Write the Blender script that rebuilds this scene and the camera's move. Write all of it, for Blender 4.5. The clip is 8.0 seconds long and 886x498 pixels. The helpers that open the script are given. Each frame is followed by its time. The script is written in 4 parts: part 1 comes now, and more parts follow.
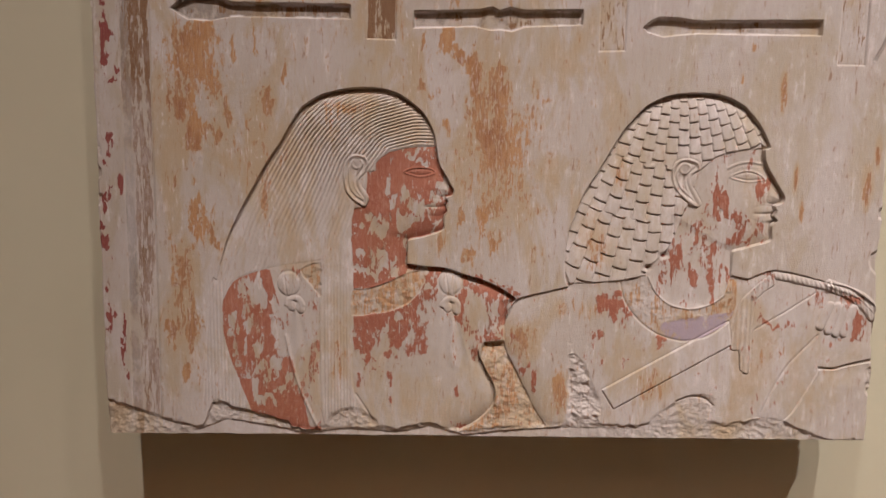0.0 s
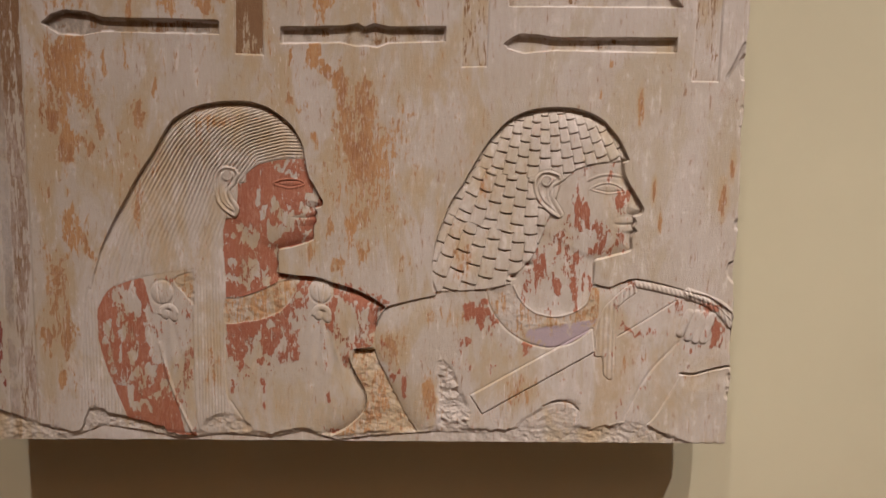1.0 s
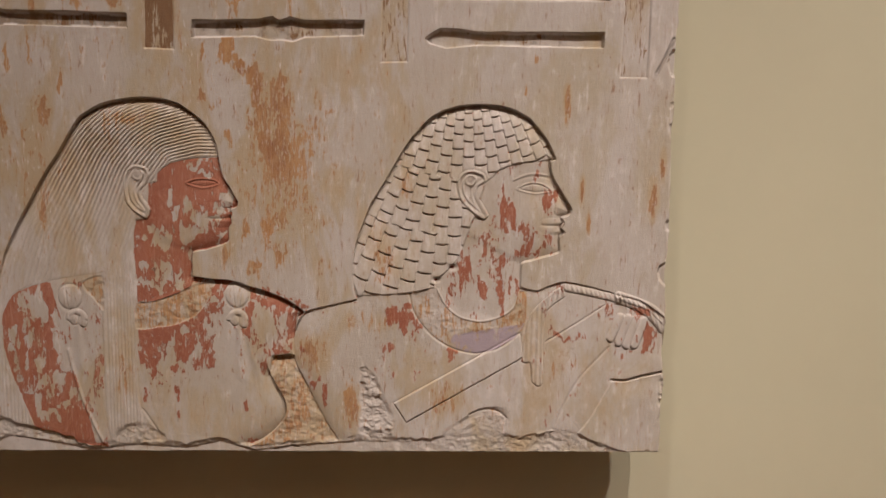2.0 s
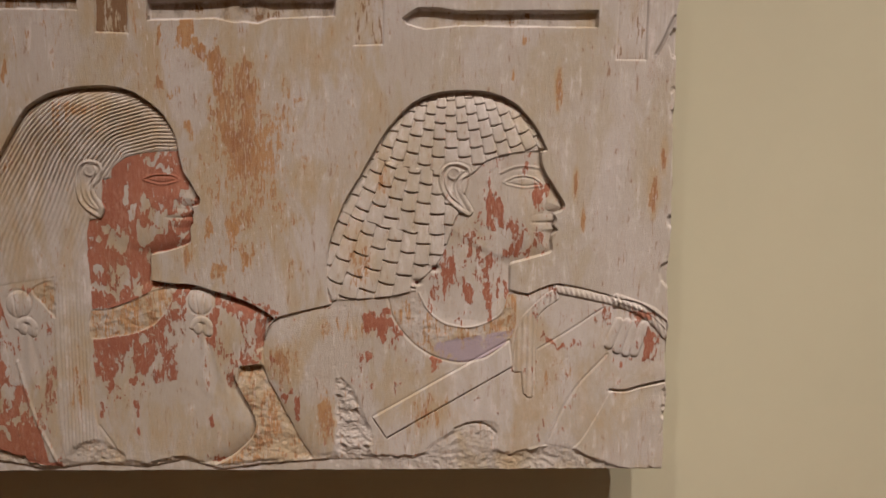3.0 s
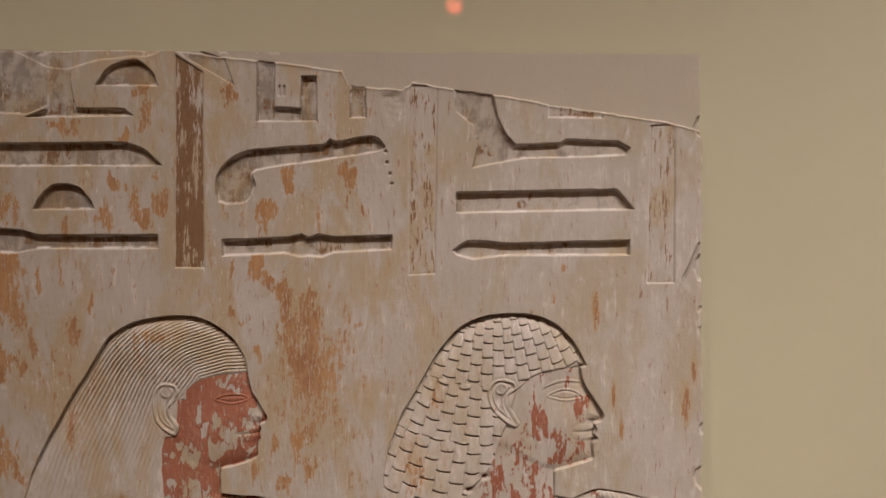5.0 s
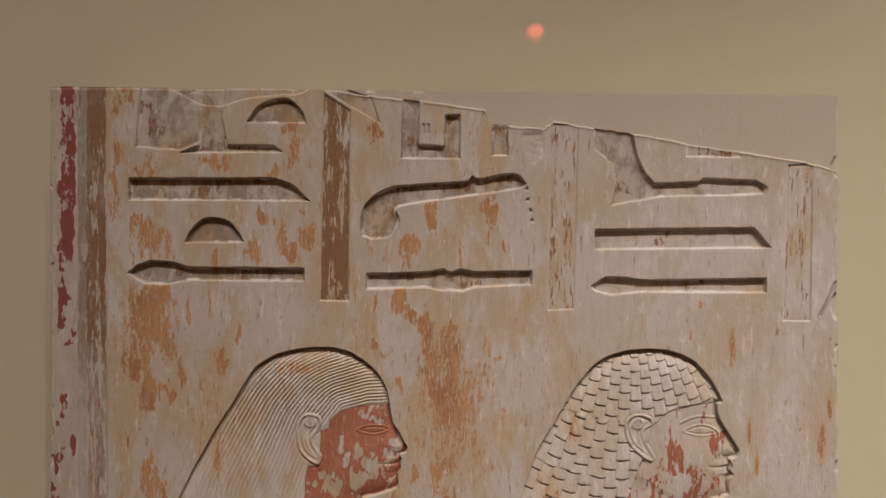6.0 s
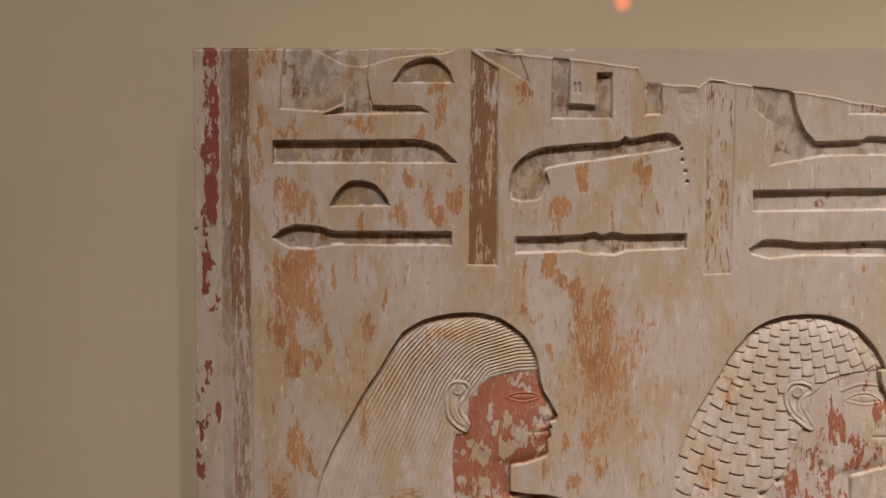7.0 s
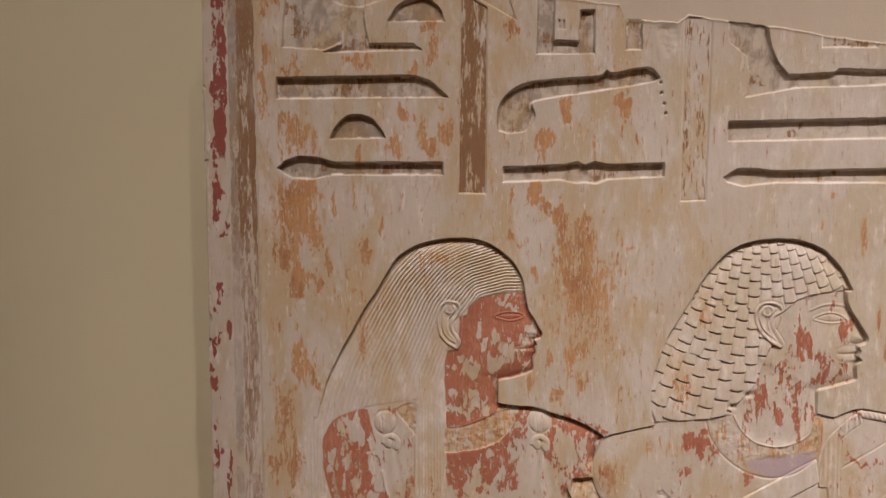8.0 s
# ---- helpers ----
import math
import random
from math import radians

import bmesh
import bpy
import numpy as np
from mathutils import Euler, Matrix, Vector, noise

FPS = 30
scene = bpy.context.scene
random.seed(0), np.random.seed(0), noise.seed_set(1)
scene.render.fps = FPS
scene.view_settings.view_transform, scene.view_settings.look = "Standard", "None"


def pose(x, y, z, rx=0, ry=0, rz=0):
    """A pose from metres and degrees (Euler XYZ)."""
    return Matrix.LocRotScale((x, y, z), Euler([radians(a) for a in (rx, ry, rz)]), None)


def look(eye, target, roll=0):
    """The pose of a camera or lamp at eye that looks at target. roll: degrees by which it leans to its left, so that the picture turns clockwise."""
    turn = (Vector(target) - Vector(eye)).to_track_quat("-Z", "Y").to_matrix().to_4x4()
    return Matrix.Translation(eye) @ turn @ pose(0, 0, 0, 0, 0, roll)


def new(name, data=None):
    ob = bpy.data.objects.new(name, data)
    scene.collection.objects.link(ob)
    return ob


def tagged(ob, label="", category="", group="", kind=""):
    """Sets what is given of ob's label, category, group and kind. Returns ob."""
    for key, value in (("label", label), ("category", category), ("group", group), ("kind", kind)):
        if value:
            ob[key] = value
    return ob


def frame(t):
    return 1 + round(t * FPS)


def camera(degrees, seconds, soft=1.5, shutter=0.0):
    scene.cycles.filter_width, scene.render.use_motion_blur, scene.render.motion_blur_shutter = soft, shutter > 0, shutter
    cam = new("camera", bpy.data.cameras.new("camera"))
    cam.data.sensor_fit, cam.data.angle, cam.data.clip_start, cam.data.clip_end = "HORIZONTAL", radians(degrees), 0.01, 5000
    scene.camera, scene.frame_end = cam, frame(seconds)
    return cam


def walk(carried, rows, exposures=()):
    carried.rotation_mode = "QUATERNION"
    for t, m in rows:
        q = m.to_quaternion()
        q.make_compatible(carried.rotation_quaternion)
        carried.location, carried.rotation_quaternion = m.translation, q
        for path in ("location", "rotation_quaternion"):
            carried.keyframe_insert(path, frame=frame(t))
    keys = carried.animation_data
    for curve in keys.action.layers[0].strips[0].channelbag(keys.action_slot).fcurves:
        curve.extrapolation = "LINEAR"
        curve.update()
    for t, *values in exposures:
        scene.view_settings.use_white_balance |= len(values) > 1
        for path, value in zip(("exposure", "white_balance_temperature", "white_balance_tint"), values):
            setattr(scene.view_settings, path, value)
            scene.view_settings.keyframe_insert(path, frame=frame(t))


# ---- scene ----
cam = camera(66.0, 8.0, soft=1.5)

PATH = [
    (0, (0.403, -0.761, 1.496), (0.406, 1.229, 1.291), 0.6),
    (0.2, (0.438, -0.766, 1.496), (0.443, 1.224, 1.296), 0.5),
    (0.5, (0.487, -0.776, 1.502), (0.513, 1.214, 1.309), 0.7),
    (0.8, (0.525, -0.781, 1.506), (0.552, 1.209, 1.311), 0.9),
    (1, (0.541, -0.782, 1.508), (0.573, 1.208, 1.31), 0.7),
    (1.5, (0.585, -0.773, 1.509), (0.622, 1.215, 1.292), 0.9),
    (2, (0.621, -0.755, 1.506), (0.675, 1.235, 1.315), 0.7),
    (2.2, (0.63, -0.745, 1.504), (0.694, 1.246, 1.316), 0.7),
    (3.3, (0.646, -0.685, 1.498), (0.685, 1.306, 1.312), 0.1),
    (3.5, (0.643, -0.692, 1.51), (0.691, 1.299, 1.331), 0.1),
    (4, (0.645, -0.712, 1.554), (0.702, 1.28, 1.381), -0.2),
    (4.5, (0.629, -0.724, 1.626), (0.692, 1.271, 1.499), -0.4),
    (4.7, (0.618, -0.732, 1.65), (0.674, 1.266, 1.575), -0.5),
    (5.8, (0.484, -0.757, 1.702), (0.501, 1.243, 1.701), -0.2),
    (6, (0.454, -0.756, 1.705), (0.457, 1.244, 1.701), -0.0),
    (6.5, (0.385, -0.746, 1.689), (0.364, 1.254, 1.67), -0.1),
    (7, (0.31, -0.738, 1.675), (0.261, 1.261, 1.645), -0.2),
    (7.2, (0.289, -0.736, 1.672), (0.217, 1.262, 1.628), -0.1),
    (7.5, (0.258, -0.734, 1.66), (0.186, 1.264, 1.622), -0.1),
    (7.6, (0.258, -0.735, 1.657), (0.178, 1.263, 1.612), 0.0),
    (7.8, (0.285, -0.75, 1.642), (0.173, 1.245, 1.579), -0.0),
    (8, (0.341, -0.792, 1.624), (0.239, 1.203, 1.518), -0.3),
]
walk(cam, [(t, look(eye, target, roll)) for t, eye, target, roll in PATH],
     exposures=[(0, 0.0, 6150, 13), (0.5, -0.06, 6400, 11), (1.0, -0.12, 6500, 10), (4.5, -0.32, 6480, 9), (6.0, -0.22, 6530, 10), (6.5, -0.23, 6530, 10), (7.2, -0.03, 6550, 10), (8.0, 0.03, 6580, 10)])

# ---- light: three warm gallery spots on a ceiling track, an added fill panel ----
world = bpy.data.worlds.new("world")
scene.world = world
world.use_nodes = True
world.node_tree.nodes["Background"].inputs[0].default_value = (0.9, 0.75, 0.6, 1)
world.node_tree.nodes["Background"].inputs[1].default_value = 0.02

CEILING = 4.6
SPOTS = [((-0.10, -1.75, 4.34), (-0.15, 0.0, 0.45), 320), ((1.20, -1.75, 4.34), (0.80, 0.0, -0.15), 395), ((2.20, -1.75, 4.34), (1.2, 0.0, -0.25), 600)]
for eye, target, watts in SPOTS:
    lamp = bpy.data.lights.new("spot_beam", "SPOT")
    lamp.energy, lamp.color, lamp.shadow_soft_size = watts, (1.0, 0.905, 0.865), 0.05
    lamp.spot_size, lamp.spot_blend = radians(49), 1.0
    new("spot_beam", lamp).matrix_world = look(eye, target)
# unseen orange fill panel, added to lift the shadows under and on the slab
panel = bpy.data.lights.new("fill_panel_glow", "AREA")
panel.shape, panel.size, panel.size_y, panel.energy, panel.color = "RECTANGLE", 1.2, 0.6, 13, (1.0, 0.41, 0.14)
new("fill_panel_glow", panel).matrix_world = look((0.5, -3.0, CEILING - 0.08), (0.5, -3.0, 0))

# ---- materials ----


def material(name, rough=0.8, metal=0.0):
    m = bpy.data.materials.new(name)
    m.use_nodes = True
    b = m.node_tree.nodes["Principled BSDF"]
    b.inputs["Roughness"].default_value = rough
    b.inputs["Metallic"].default_value = metal
    b.inputs["Specular IOR Level"].default_value = 0.25
    return m, m.node_tree.nodes, m.node_tree.links, b


class Graph:
    """Short hands for shader nodes."""

    def __init__(self, nodes, links):
        self.n, self.l = nodes, links
        self.coord = nodes.new("ShaderNodeTexCoord").outputs["Object"]

    def put(self, socket, value):
        if isinstance(value, bpy.types.NodeSocket):
            self.l.new(value, socket)
        elif isinstance(value, (tuple, list)):
            socket.default_value = (*value, 1)[:len(socket.default_value)]
        else:
            socket.default_value = value

    def noise(self, scale, stretch=(1, 1, 1), detail=4, rough=0.6, distort=0.0, shift=0.0):
        mp = self.n.new("ShaderNodeMapping")
        mp.inputs["Scale"].default_value = stretch
        mp.inputs["Location"].default_value = (shift, shift * 0.37, shift * 0.71)
        self.l.new(self.coord, mp.inputs[0])
        t = self.n.new("ShaderNodeTexNoise")
        t.inputs["Scale"].default_value, t.inputs["Detail"].default_value = scale, detail
        t.inputs["Roughness"].default_value, t.inputs["Distortion"].default_value = rough, distort
        self.l.new(mp.outputs[0], t.inputs["Vector"])
        return t.outputs["Fac"]

    def math(self, op, a, b=0.0, clamp=False):
        m = self.n.new("ShaderNodeMath")
        m.operation, m.use_clamp = op, clamp
        self.put(m.inputs[0], a), self.put(m.inputs[1], b)
        return m.outputs[0]

    def ramp(self, value, lo, hi):
        m = self.n.new("ShaderNodeMapRange")
        m.interpolation_type = "SMOOTHSTEP"
        self.put(m.inputs["Value"], value)
        m.inputs["From Min"].default_value, m.inputs["From Max"].default_value = lo, hi
        return m.outputs["Result"]

    def wide(self, x, gain=1.9):
        return self.math("ADD", self.math("MULTIPLY", x, gain), 0.5 - 0.5 * gain)

    def mix(self, fac, a, b):
        m = self.n.new("ShaderNodeMix")
        m.data_type = "RGBA"
        self.put(m.inputs["Factor"], fac), self.put(m.inputs["A"], a), self.put(m.inputs["B"], b)
        return m.outputs["Result"]

    def masks(self, name):
        a = self.n.new("ShaderNodeAttribute")
        a.attribute_name = name
        s = self.n.new("ShaderNodeSeparateColor")
        self.l.new(a.outputs["Color"], s.inputs[0])
        return (*s.outputs[:3], a.outputs["Alpha"])

    def bump(self, height, strength, distance, bsdf, below=None):
        b = self.n.new("ShaderNodeBump")
        b.inputs["Strength"].default_value, b.inputs["Distance"].default_value = strength, distance
        self.put(b.inputs["Height"], height)
        if below:
            self.l.new(below, b.inputs["Normal"])
        self.l.new(b.outputs[0], bsdf.inputs["Normal"])
        return b.outputs[0]


def painted_limestone():
    m, n, l, b = material("painted_limestone", 0.85)
    g = Graph(n, l)
    red, ochre, brown, maroon = g.masks("pigment")
    purple, grey, white, fill = g.masks("wash")
    broad = g.noise(9, (1, 1, 0.6), 5)
    cloud = g.wide(g.noise(21, (1, 1, 0.42), 9, 0.62, 0.5, 4.4), 2.1)
    streak = g.wide(g.noise(135, (1, 1, 0.13), 8, 0.7, 0.4), 2.0)
    streak2 = g.wide(g.noise(310, (1, 1, 0.16), 6, 0.7, 0.5, 3.1), 1.8)
    flake = g.wide(g.noise(70, (1, 1, 0.55), 10, 0.70, 0.2, 7.7), 2.2)
    speck = g.noise(380, (1, 1, 0.45), 4, 0.65, 0.0, 1.3)
    grain = g.noise(900, (1, 1, 1), 2)
    # bare stone, warm and cool in broad clouds, with pale smears that run down
    stone = g.mix(g.ramp(broad, 0.38, 0.62), (0.375, 0.32, 0.257), (0.42, 0.37, 0.325))
    stone = g.mix(g.math("MULTIPLY", g.ramp(cloud, 0.42, 0.62), 0.7), stone, (0.362, 0.302, 0.216))
    scrape = g.math("ADD", g.math("MULTIPLY", flake, 0.5), g.math("MULTIPLY", streak, 0.5))
    stone = g.mix(g.math("MULTIPLY", g.ramp(scrape, 0.56, 0.76), 0.55), stone, (0.59, 0.525, 0.48))
    stone = g.mix(g.math("MULTIPLY", g.ramp(streak2, 0.45, 0.85), 0.25), stone, (0.35, 0.25, 0.18))
    stone = g.mix(g.math("MULTIPLY", g.ramp(g.math("ADD", streak2, g.math("MULTIPLY", speck, 0.5)), 0.97, 1.04), 0.75), stone, (0.22, 0.115, 0.065))
    # thin grey film on sunk floors
    col = g.mix(g.math("MULTIPLY", g.ramp(g.math("ADD", flake, grey), 0.75, 1.1), 0.85), stone, g.mix(g.ramp(cloud, 0.3, 0.7), (0.215, 0.185, 0.155), (0.19, 0.125, 0.075)))
    # ochre: a thin yellow wash, and darker worn runs in it
    worn = g.math("ADD", g.math("MULTIPLY", streak, 0.6), g.math("MULTIPLY", streak2, 0.4))
    fine = g.math("ADD", g.math("MULTIPLY", flake, 0.45), g.math("MULTIPLY", streak2, 0.55))
    veil = g.math("ADD", g.math("MULTIPLY", worn, 0.35), g.math("MULTIPLY", cloud, 0.65))
    col = g.mix(g.math("MULTIPLY", g.ramp(g.math("ADD", veil, ochre), 0.78, 1.08), 0.62), col, (0.365, 0.255, 0.135))
    small = g.wide(g.noise(280, (1, 1, 0.5), 5, 0.65, 0.2, 9.1), 1.9)
    patch = g.math("ADD", g.math("ADD", g.math("MULTIPLY", flake, 0.20), g.math("MULTIPLY", small, 0.36)), g.math("ADD", g.math("MULTIPLY", streak, 0.28), g.math("MULTIPLY", streak2, 0.42)))
    patch = g.math("SUBTRACT", patch, 0.13)
    thread = g.wide(g.noise(520, (1, 1, 0.09), 5, 0.7, 0.6, 5.3), 2.0)
    scuff = g.math("ADD", g.math("MULTIPLY", thread, 0.5), g.math("MULTIPLY", small, 0.5))
    col = g.mix(g.math("MULTIPLY", g.math("MULTIPLY", g.ramp(scuff, 0.60, 0.70), 0.6), g.ramp(ochre, 0.30, 0.44)), col, (0.60, 0.535, 0.485))
    o1 = g.ramp(g.math("ADD", patch, ochre), 0.99, 1.06)
    tone = g.mix(g.ramp(cloud, 0.35, 0.65), (0.335, 0.152, 0.05), (0.24, 0.092, 0.035))
    tone = g.mix(g.math("MULTIPLY", g.ramp(small, 0.55, 0.8), 0.8), tone, (0.20, 0.075, 0.032))
    tone = g.mix(g.math("MULTIPLY", g.ramp(streak2, 0.35, 0.7), 0.55), tone, (0.40, 0.235, 0.105))
    o1 = g.math("MULTIPLY", o1, g.math("SUBTRACT", 1.0, g.math("MULTIPLY", g.ramp(g.math("ADD", g.math("MULTIPLY", thread, 0.6), g.math("MULTIPLY", small, 0.4)), 0.52, 0.72), g.math("MULTIPLY", 0.55, g.math("SUBTRACT", 1.0, g.ramp(ochre, 0.64, 0.74))))))
    col = g.mix(g.math("MULTIPLY", o1, 0.88), col, tone)
    # brown lines
    col = g.mix(g.ramp(g.math("ADD", g.math("ADD", g.math("MULTIPLY", worn, 0.65), g.math("MULTIPLY", fine, 0.35)), brown), 0.97, 1.03), col, g.mix(streak2, (0.14, 0.07, 0.032), (0.215, 0.122, 0.06)))
    # red paint, flaked off in patches with clean rims
    chip = g.math("ADD", g.math("MULTIPLY", flake, 0.56), g.math("ADD", g.math("MULTIPLY", streak2, 0.34), g.math("MULTIPLY", small, 0.34)))
    chip = g.math("SUBTRACT", chip, 0.12)
    r1 = g.ramp(g.math("ADD", chip, red), 0.985, 1.015)
    rtone = g.mix(g.ramp(broad, 0.4, 0.65), (0.245, 0.066, 0.032), (0.295, 0.092, 0.047))
    rtone = g.mix(g.math("MULTIPLY", g.ramp(speck, 0.45, 0.75), 0.45), rtone, (0.39, 0.17, 0.095))
    rtone = g.mix(g.math("MULTIPLY", g.ramp(cloud, 0.55, 0.8), 0.4), rtone, (0.235, 0.08, 0.04))
    rtone = g.mix(g.math("MULTIPLY", g.ramp(g.math("ADD", g.math("MULTIPLY", thread, 0.5), g.math("MULTIPLY", small, 0.5)), 0.52, 0.72), 0.5), rtone, (0.40, 0.215, 0.15))
    col = g.mix(g.math("MULTIPLY", r1, 0.93), col, rtone)
    mr = g.ramp(g.math("ADD", chip, maroon), 0.985, 1.01)
    col = g.mix(mr, col, g.mix(speck, (0.17, 0.036, 0.031), (0.23, 0.068, 0.05)))
    col = g.mix(g.ramp(g.math("ADD", flake, purple), 0.9, 1.1), col, (0.315, 0.25, 0.265))
    col = g.mix(g.math("MULTIPLY", g.ramp(g.math("ADD", g.math("ADD", g.math("MULTIPLY", flake, 0.45), g.math("MULTIPLY", streak, 0.2)), white), 0.66, 1.36), g.math("SUBTRACT", 1.0, g.math("MAXIMUM", r1, o1))), col, (0.53, 0.473, 0.435))
    col = g.mix(fill, col, g.mix(broad, (0.37, 0.315, 0.25), (0.41, 0.35, 0.28)))
    dirt = g.math("MULTIPLY", g.ramp(grain, 0.45, 0.8), 0.22)
    col = g.mix(dirt, col, (0.25, 0.195, 0.14))
    l.new(col, b.inputs["Base Color"])
    paint = g.math("MAXIMUM", r1, mr)
    h = g.math("ADD", g.math("MULTIPLY", paint, 0.35), g.math("MULTIPLY", flake, 0.35))
    h = g.math("MULTIPLY", h, g.math("SUBTRACT", 1.0, fill))
    first = g.bump(h, 0.9, 0.0009, b)
    g.bump(g.math("ADD", g.math("MULTIPLY", speck, 0.6), g.math("MULTIPLY", grain, 0.4)), 0.7, 0.0010, b, first)
    return m


def plain(name, dark, light, rough, scale=20.0, bump=0.1, distance=0.0005, metal=0.0):
    m, n, l, b = material(name, rough, metal)
    g = Graph(n, l)
    f = g.math("ADD", g.math("MULTIPLY", g.noise(scale), 0.6), g.math("MULTIPLY", g.noise(scale * 14, detail=2), 0.4))
    l.new(g.mix(g.ramp(f, 0.3, 0.7), dark, light), b.inputs["Base Color"])
    if bump:
        g.bump(g.noise(scale * 40, detail=3), bump, distance, b)
    return m


LIMESTONE = painted_limestone()
STONE_SIDE = plain("sawn_limestone", (0.36, 0.30, 0.23), (0.48, 0.42, 0.34), 0.9, 40, 0.5, 0.001)
WALL = plain("beige_wall_paint", (0.454, 0.412, 0.286), (0.474, 0.432, 0.30), 0.7, 4, 0.12, 0.0004)
# unseen floor and room paint, made orange to bounce warm light into shadows
FLOOR = plain("warm_bounce_floor", (0.54, 0.24, 0.07), (0.62, 0.30, 0.095), 0.5, 6)
BOUNCE_PAINT = plain("warm_bounce_paint", (0.42, 0.29, 0.16), (0.46, 0.33, 0.19), 0.9, 3)
BLACK = plain("black_metal", (0.02, 0.018, 0.016), (0.035, 0.03, 0.028), 0.45, 50, 0.0, metal=0.0)

# ---- the setting ----


def mesh_of(name, bm, mat):
    me = bpy.data.meshes.new(name)
    bm.to_mesh(me)
    bm.free()
    me.materials.append(mat)
    return me


def part(name, bm, mat, parent=None, label=""):
    ob = new(name, mesh_of(name, bm, mat))
    if parent:
        ob.parent = parent
    return tagged(ob, label)


def block(x0, x1, y0, y1, z0, z1, bevel=0.0):
    bm = bmesh.new()
    bmesh.ops.create_cube(bm, size=1, matrix=Matrix.Translation(((x0 + x1) / 2, (y0 + y1) / 2, (z0 + z1) / 2)) @ Matrix.Diagonal((x1 - x0, y1 - y0, z1 - z0, 1)))
    if bevel:
        bmesh.ops.bevel(bm, geom=bm.edges[:], offset=bevel, segments=2, affect="EDGES", profile=0.5)
    return bm


BACK = 0.075
tagged(part("wall_north", block(-3.0, 4.0, BACK, BACK + 0.2, 0, CEILING), WALL), "plain beige painted gallery wall behind the slab", "wall", kind="structure")
tagged(part("wall_south", block(-3.0, 4.0, -4.2, -4.0, 0, CEILING), BOUNCE_PAINT), "unseen gallery wall, paint warmed for bounce light", "wall", kind="structure")
tagged(part("wall_west", block(-3.2, -3.0, -4.2, BACK + 0.2, 0, CEILING), BOUNCE_PAINT), "unseen gallery wall, paint warmed for bounce light", "wall", kind="structure")
tagged(part("wall_east", block(4.0, 4.2, -4.2, BACK + 0.2, 0, CEILING), BOUNCE_PAINT), "unseen gallery wall, paint warmed for bounce light", "wall", kind="structure")
tagged(part("floor", block(-3.2, 4.2, -4.2, BACK + 0.2, -0.15, 0), FLOOR), "unseen gallery floor, orange for bounce light", "floor", kind="structure")
tagged(part("ceiling", block(-3.2, 4.2, -4.2, BACK + 0.2, CEILING, CEILING + 0.15), BOUNCE_PAINT), "unseen gallery ceiling, paint warmed for bounce light", "ceiling", kind="structure")

# ---- the carved slab: all curves in millimetres from its foot ----
FIG_A = [(149, 179), (154, 198), (162, 225), (176, 255), (192, 284), (207, 310), (223, 334), (238, 359), (247, 372), (259, 380), (273, 387), (294, 392), (315, 394), (335, 393), (353, 388), (367, 379), (379, 369), (388, 356), (393, 345), (395, 332)]
FACE_A = [(395, 332), (397, 320), (400, 309), (407, 298), (411, 290), (415, 284), (414, 278), (408, 276), (407, 274), (409, 270), (407, 266), (408, 260), (405, 256), (404, 250), (405, 244), (403, 239), (395, 235), (377, 230), (365, 227), (364, 215), (364, 200)]
CHEST_A = [(363, 200), (385, 197), (404, 196), (427, 189), (450, 182), (470, 173), (487, 161), (479, 153), (476, 136), (474, 122), (471, 116), (465, 112), (447, 110), (445, 102), (448, 92), (455, 78), (462, 65), (466, 51), (463, 37), (453, 25), (440, 14), (421, 5)]
LOW_A = [(406, 6), (386, 16), (366, 17), (339, 24), (326, 14), (312, 8), (285, 15), (265, 4), (252, 6), (228, 12), (195, 22), (152, 34), (141, 17), (129, 10)]
BACK_A = [(129, 10), (132, 48), (135, 82), (137, 116), (140, 149), (146, 183)]
BROW_A = [(395, 332), (377, 331), (359, 329), (344, 325), (335, 319), (329, 313), (328, 304), (319, 303)]
WIGIN_A = [(317, 264), (305, 262), (302, 250), (301, 226), (301, 179)]
EAR_A = [(293, 307), (297, 317), (305, 322), (317, 320), (321, 313), (318, 303), (311, 295), (313, 286), (321, 275), (317, 264), (305, 270), (296, 280), (293, 292)]
EYE_A = [(360, 303), (369, 307), (380, 308), (389, 307), (395, 303), (389, 300), (378, 298), (368, 300)]
MOUTH_A = [(381, 265), (392, 264), (408, 266)]
ARM_A = [(156, 156), (168, 178), (188, 188), (221, 197), (264, 205), (268, 202), (267, 28), (262, 11), (228, 14), (187, 27), (176, 55), (166, 82), (159, 106), (154, 129)]
FOLD_A = [(227, 117), (234, 83), (245, 49), (262, 10)]
TRESS_A = [(268, 223), (302, 224), (301, 77), (305, 29), (279, 18), (267, 28)]
COLLAR_A = [(302, 169), (319, 171), (345, 180), (365, 190), (381, 192), (385, 182), (375, 165), (365, 155), (345, 146), (326, 143), (302, 141)]
COLLAR_A2 = [(244, 192), (267, 200), (267, 162), (257, 174)]
CUT_A = [(306, 49), (319, 29), (327, 13)]
FIG_B = [(543, 182), (541, 198), (542, 217), (545, 238), (552, 259), (562, 283), (575, 304), (587, 325), (598, 344), (611, 361), (625, 376), (641, 385), (658, 390), (679, 392), (700, 391), (717, 387), (733, 379), (745, 367), (755, 354), (761, 342), (765, 334)]
FACE_B = [(759, 332), (760, 320), (765, 309), (771, 300), (778, 289), (784, 279), (782, 273), (774, 270), (774, 267), (776, 264), (773, 258), (777, 253), (772, 249), (771, 243), (772, 234), (770, 230), (757, 226), (739, 221), (730, 218), (729, 206), (729, 189)]
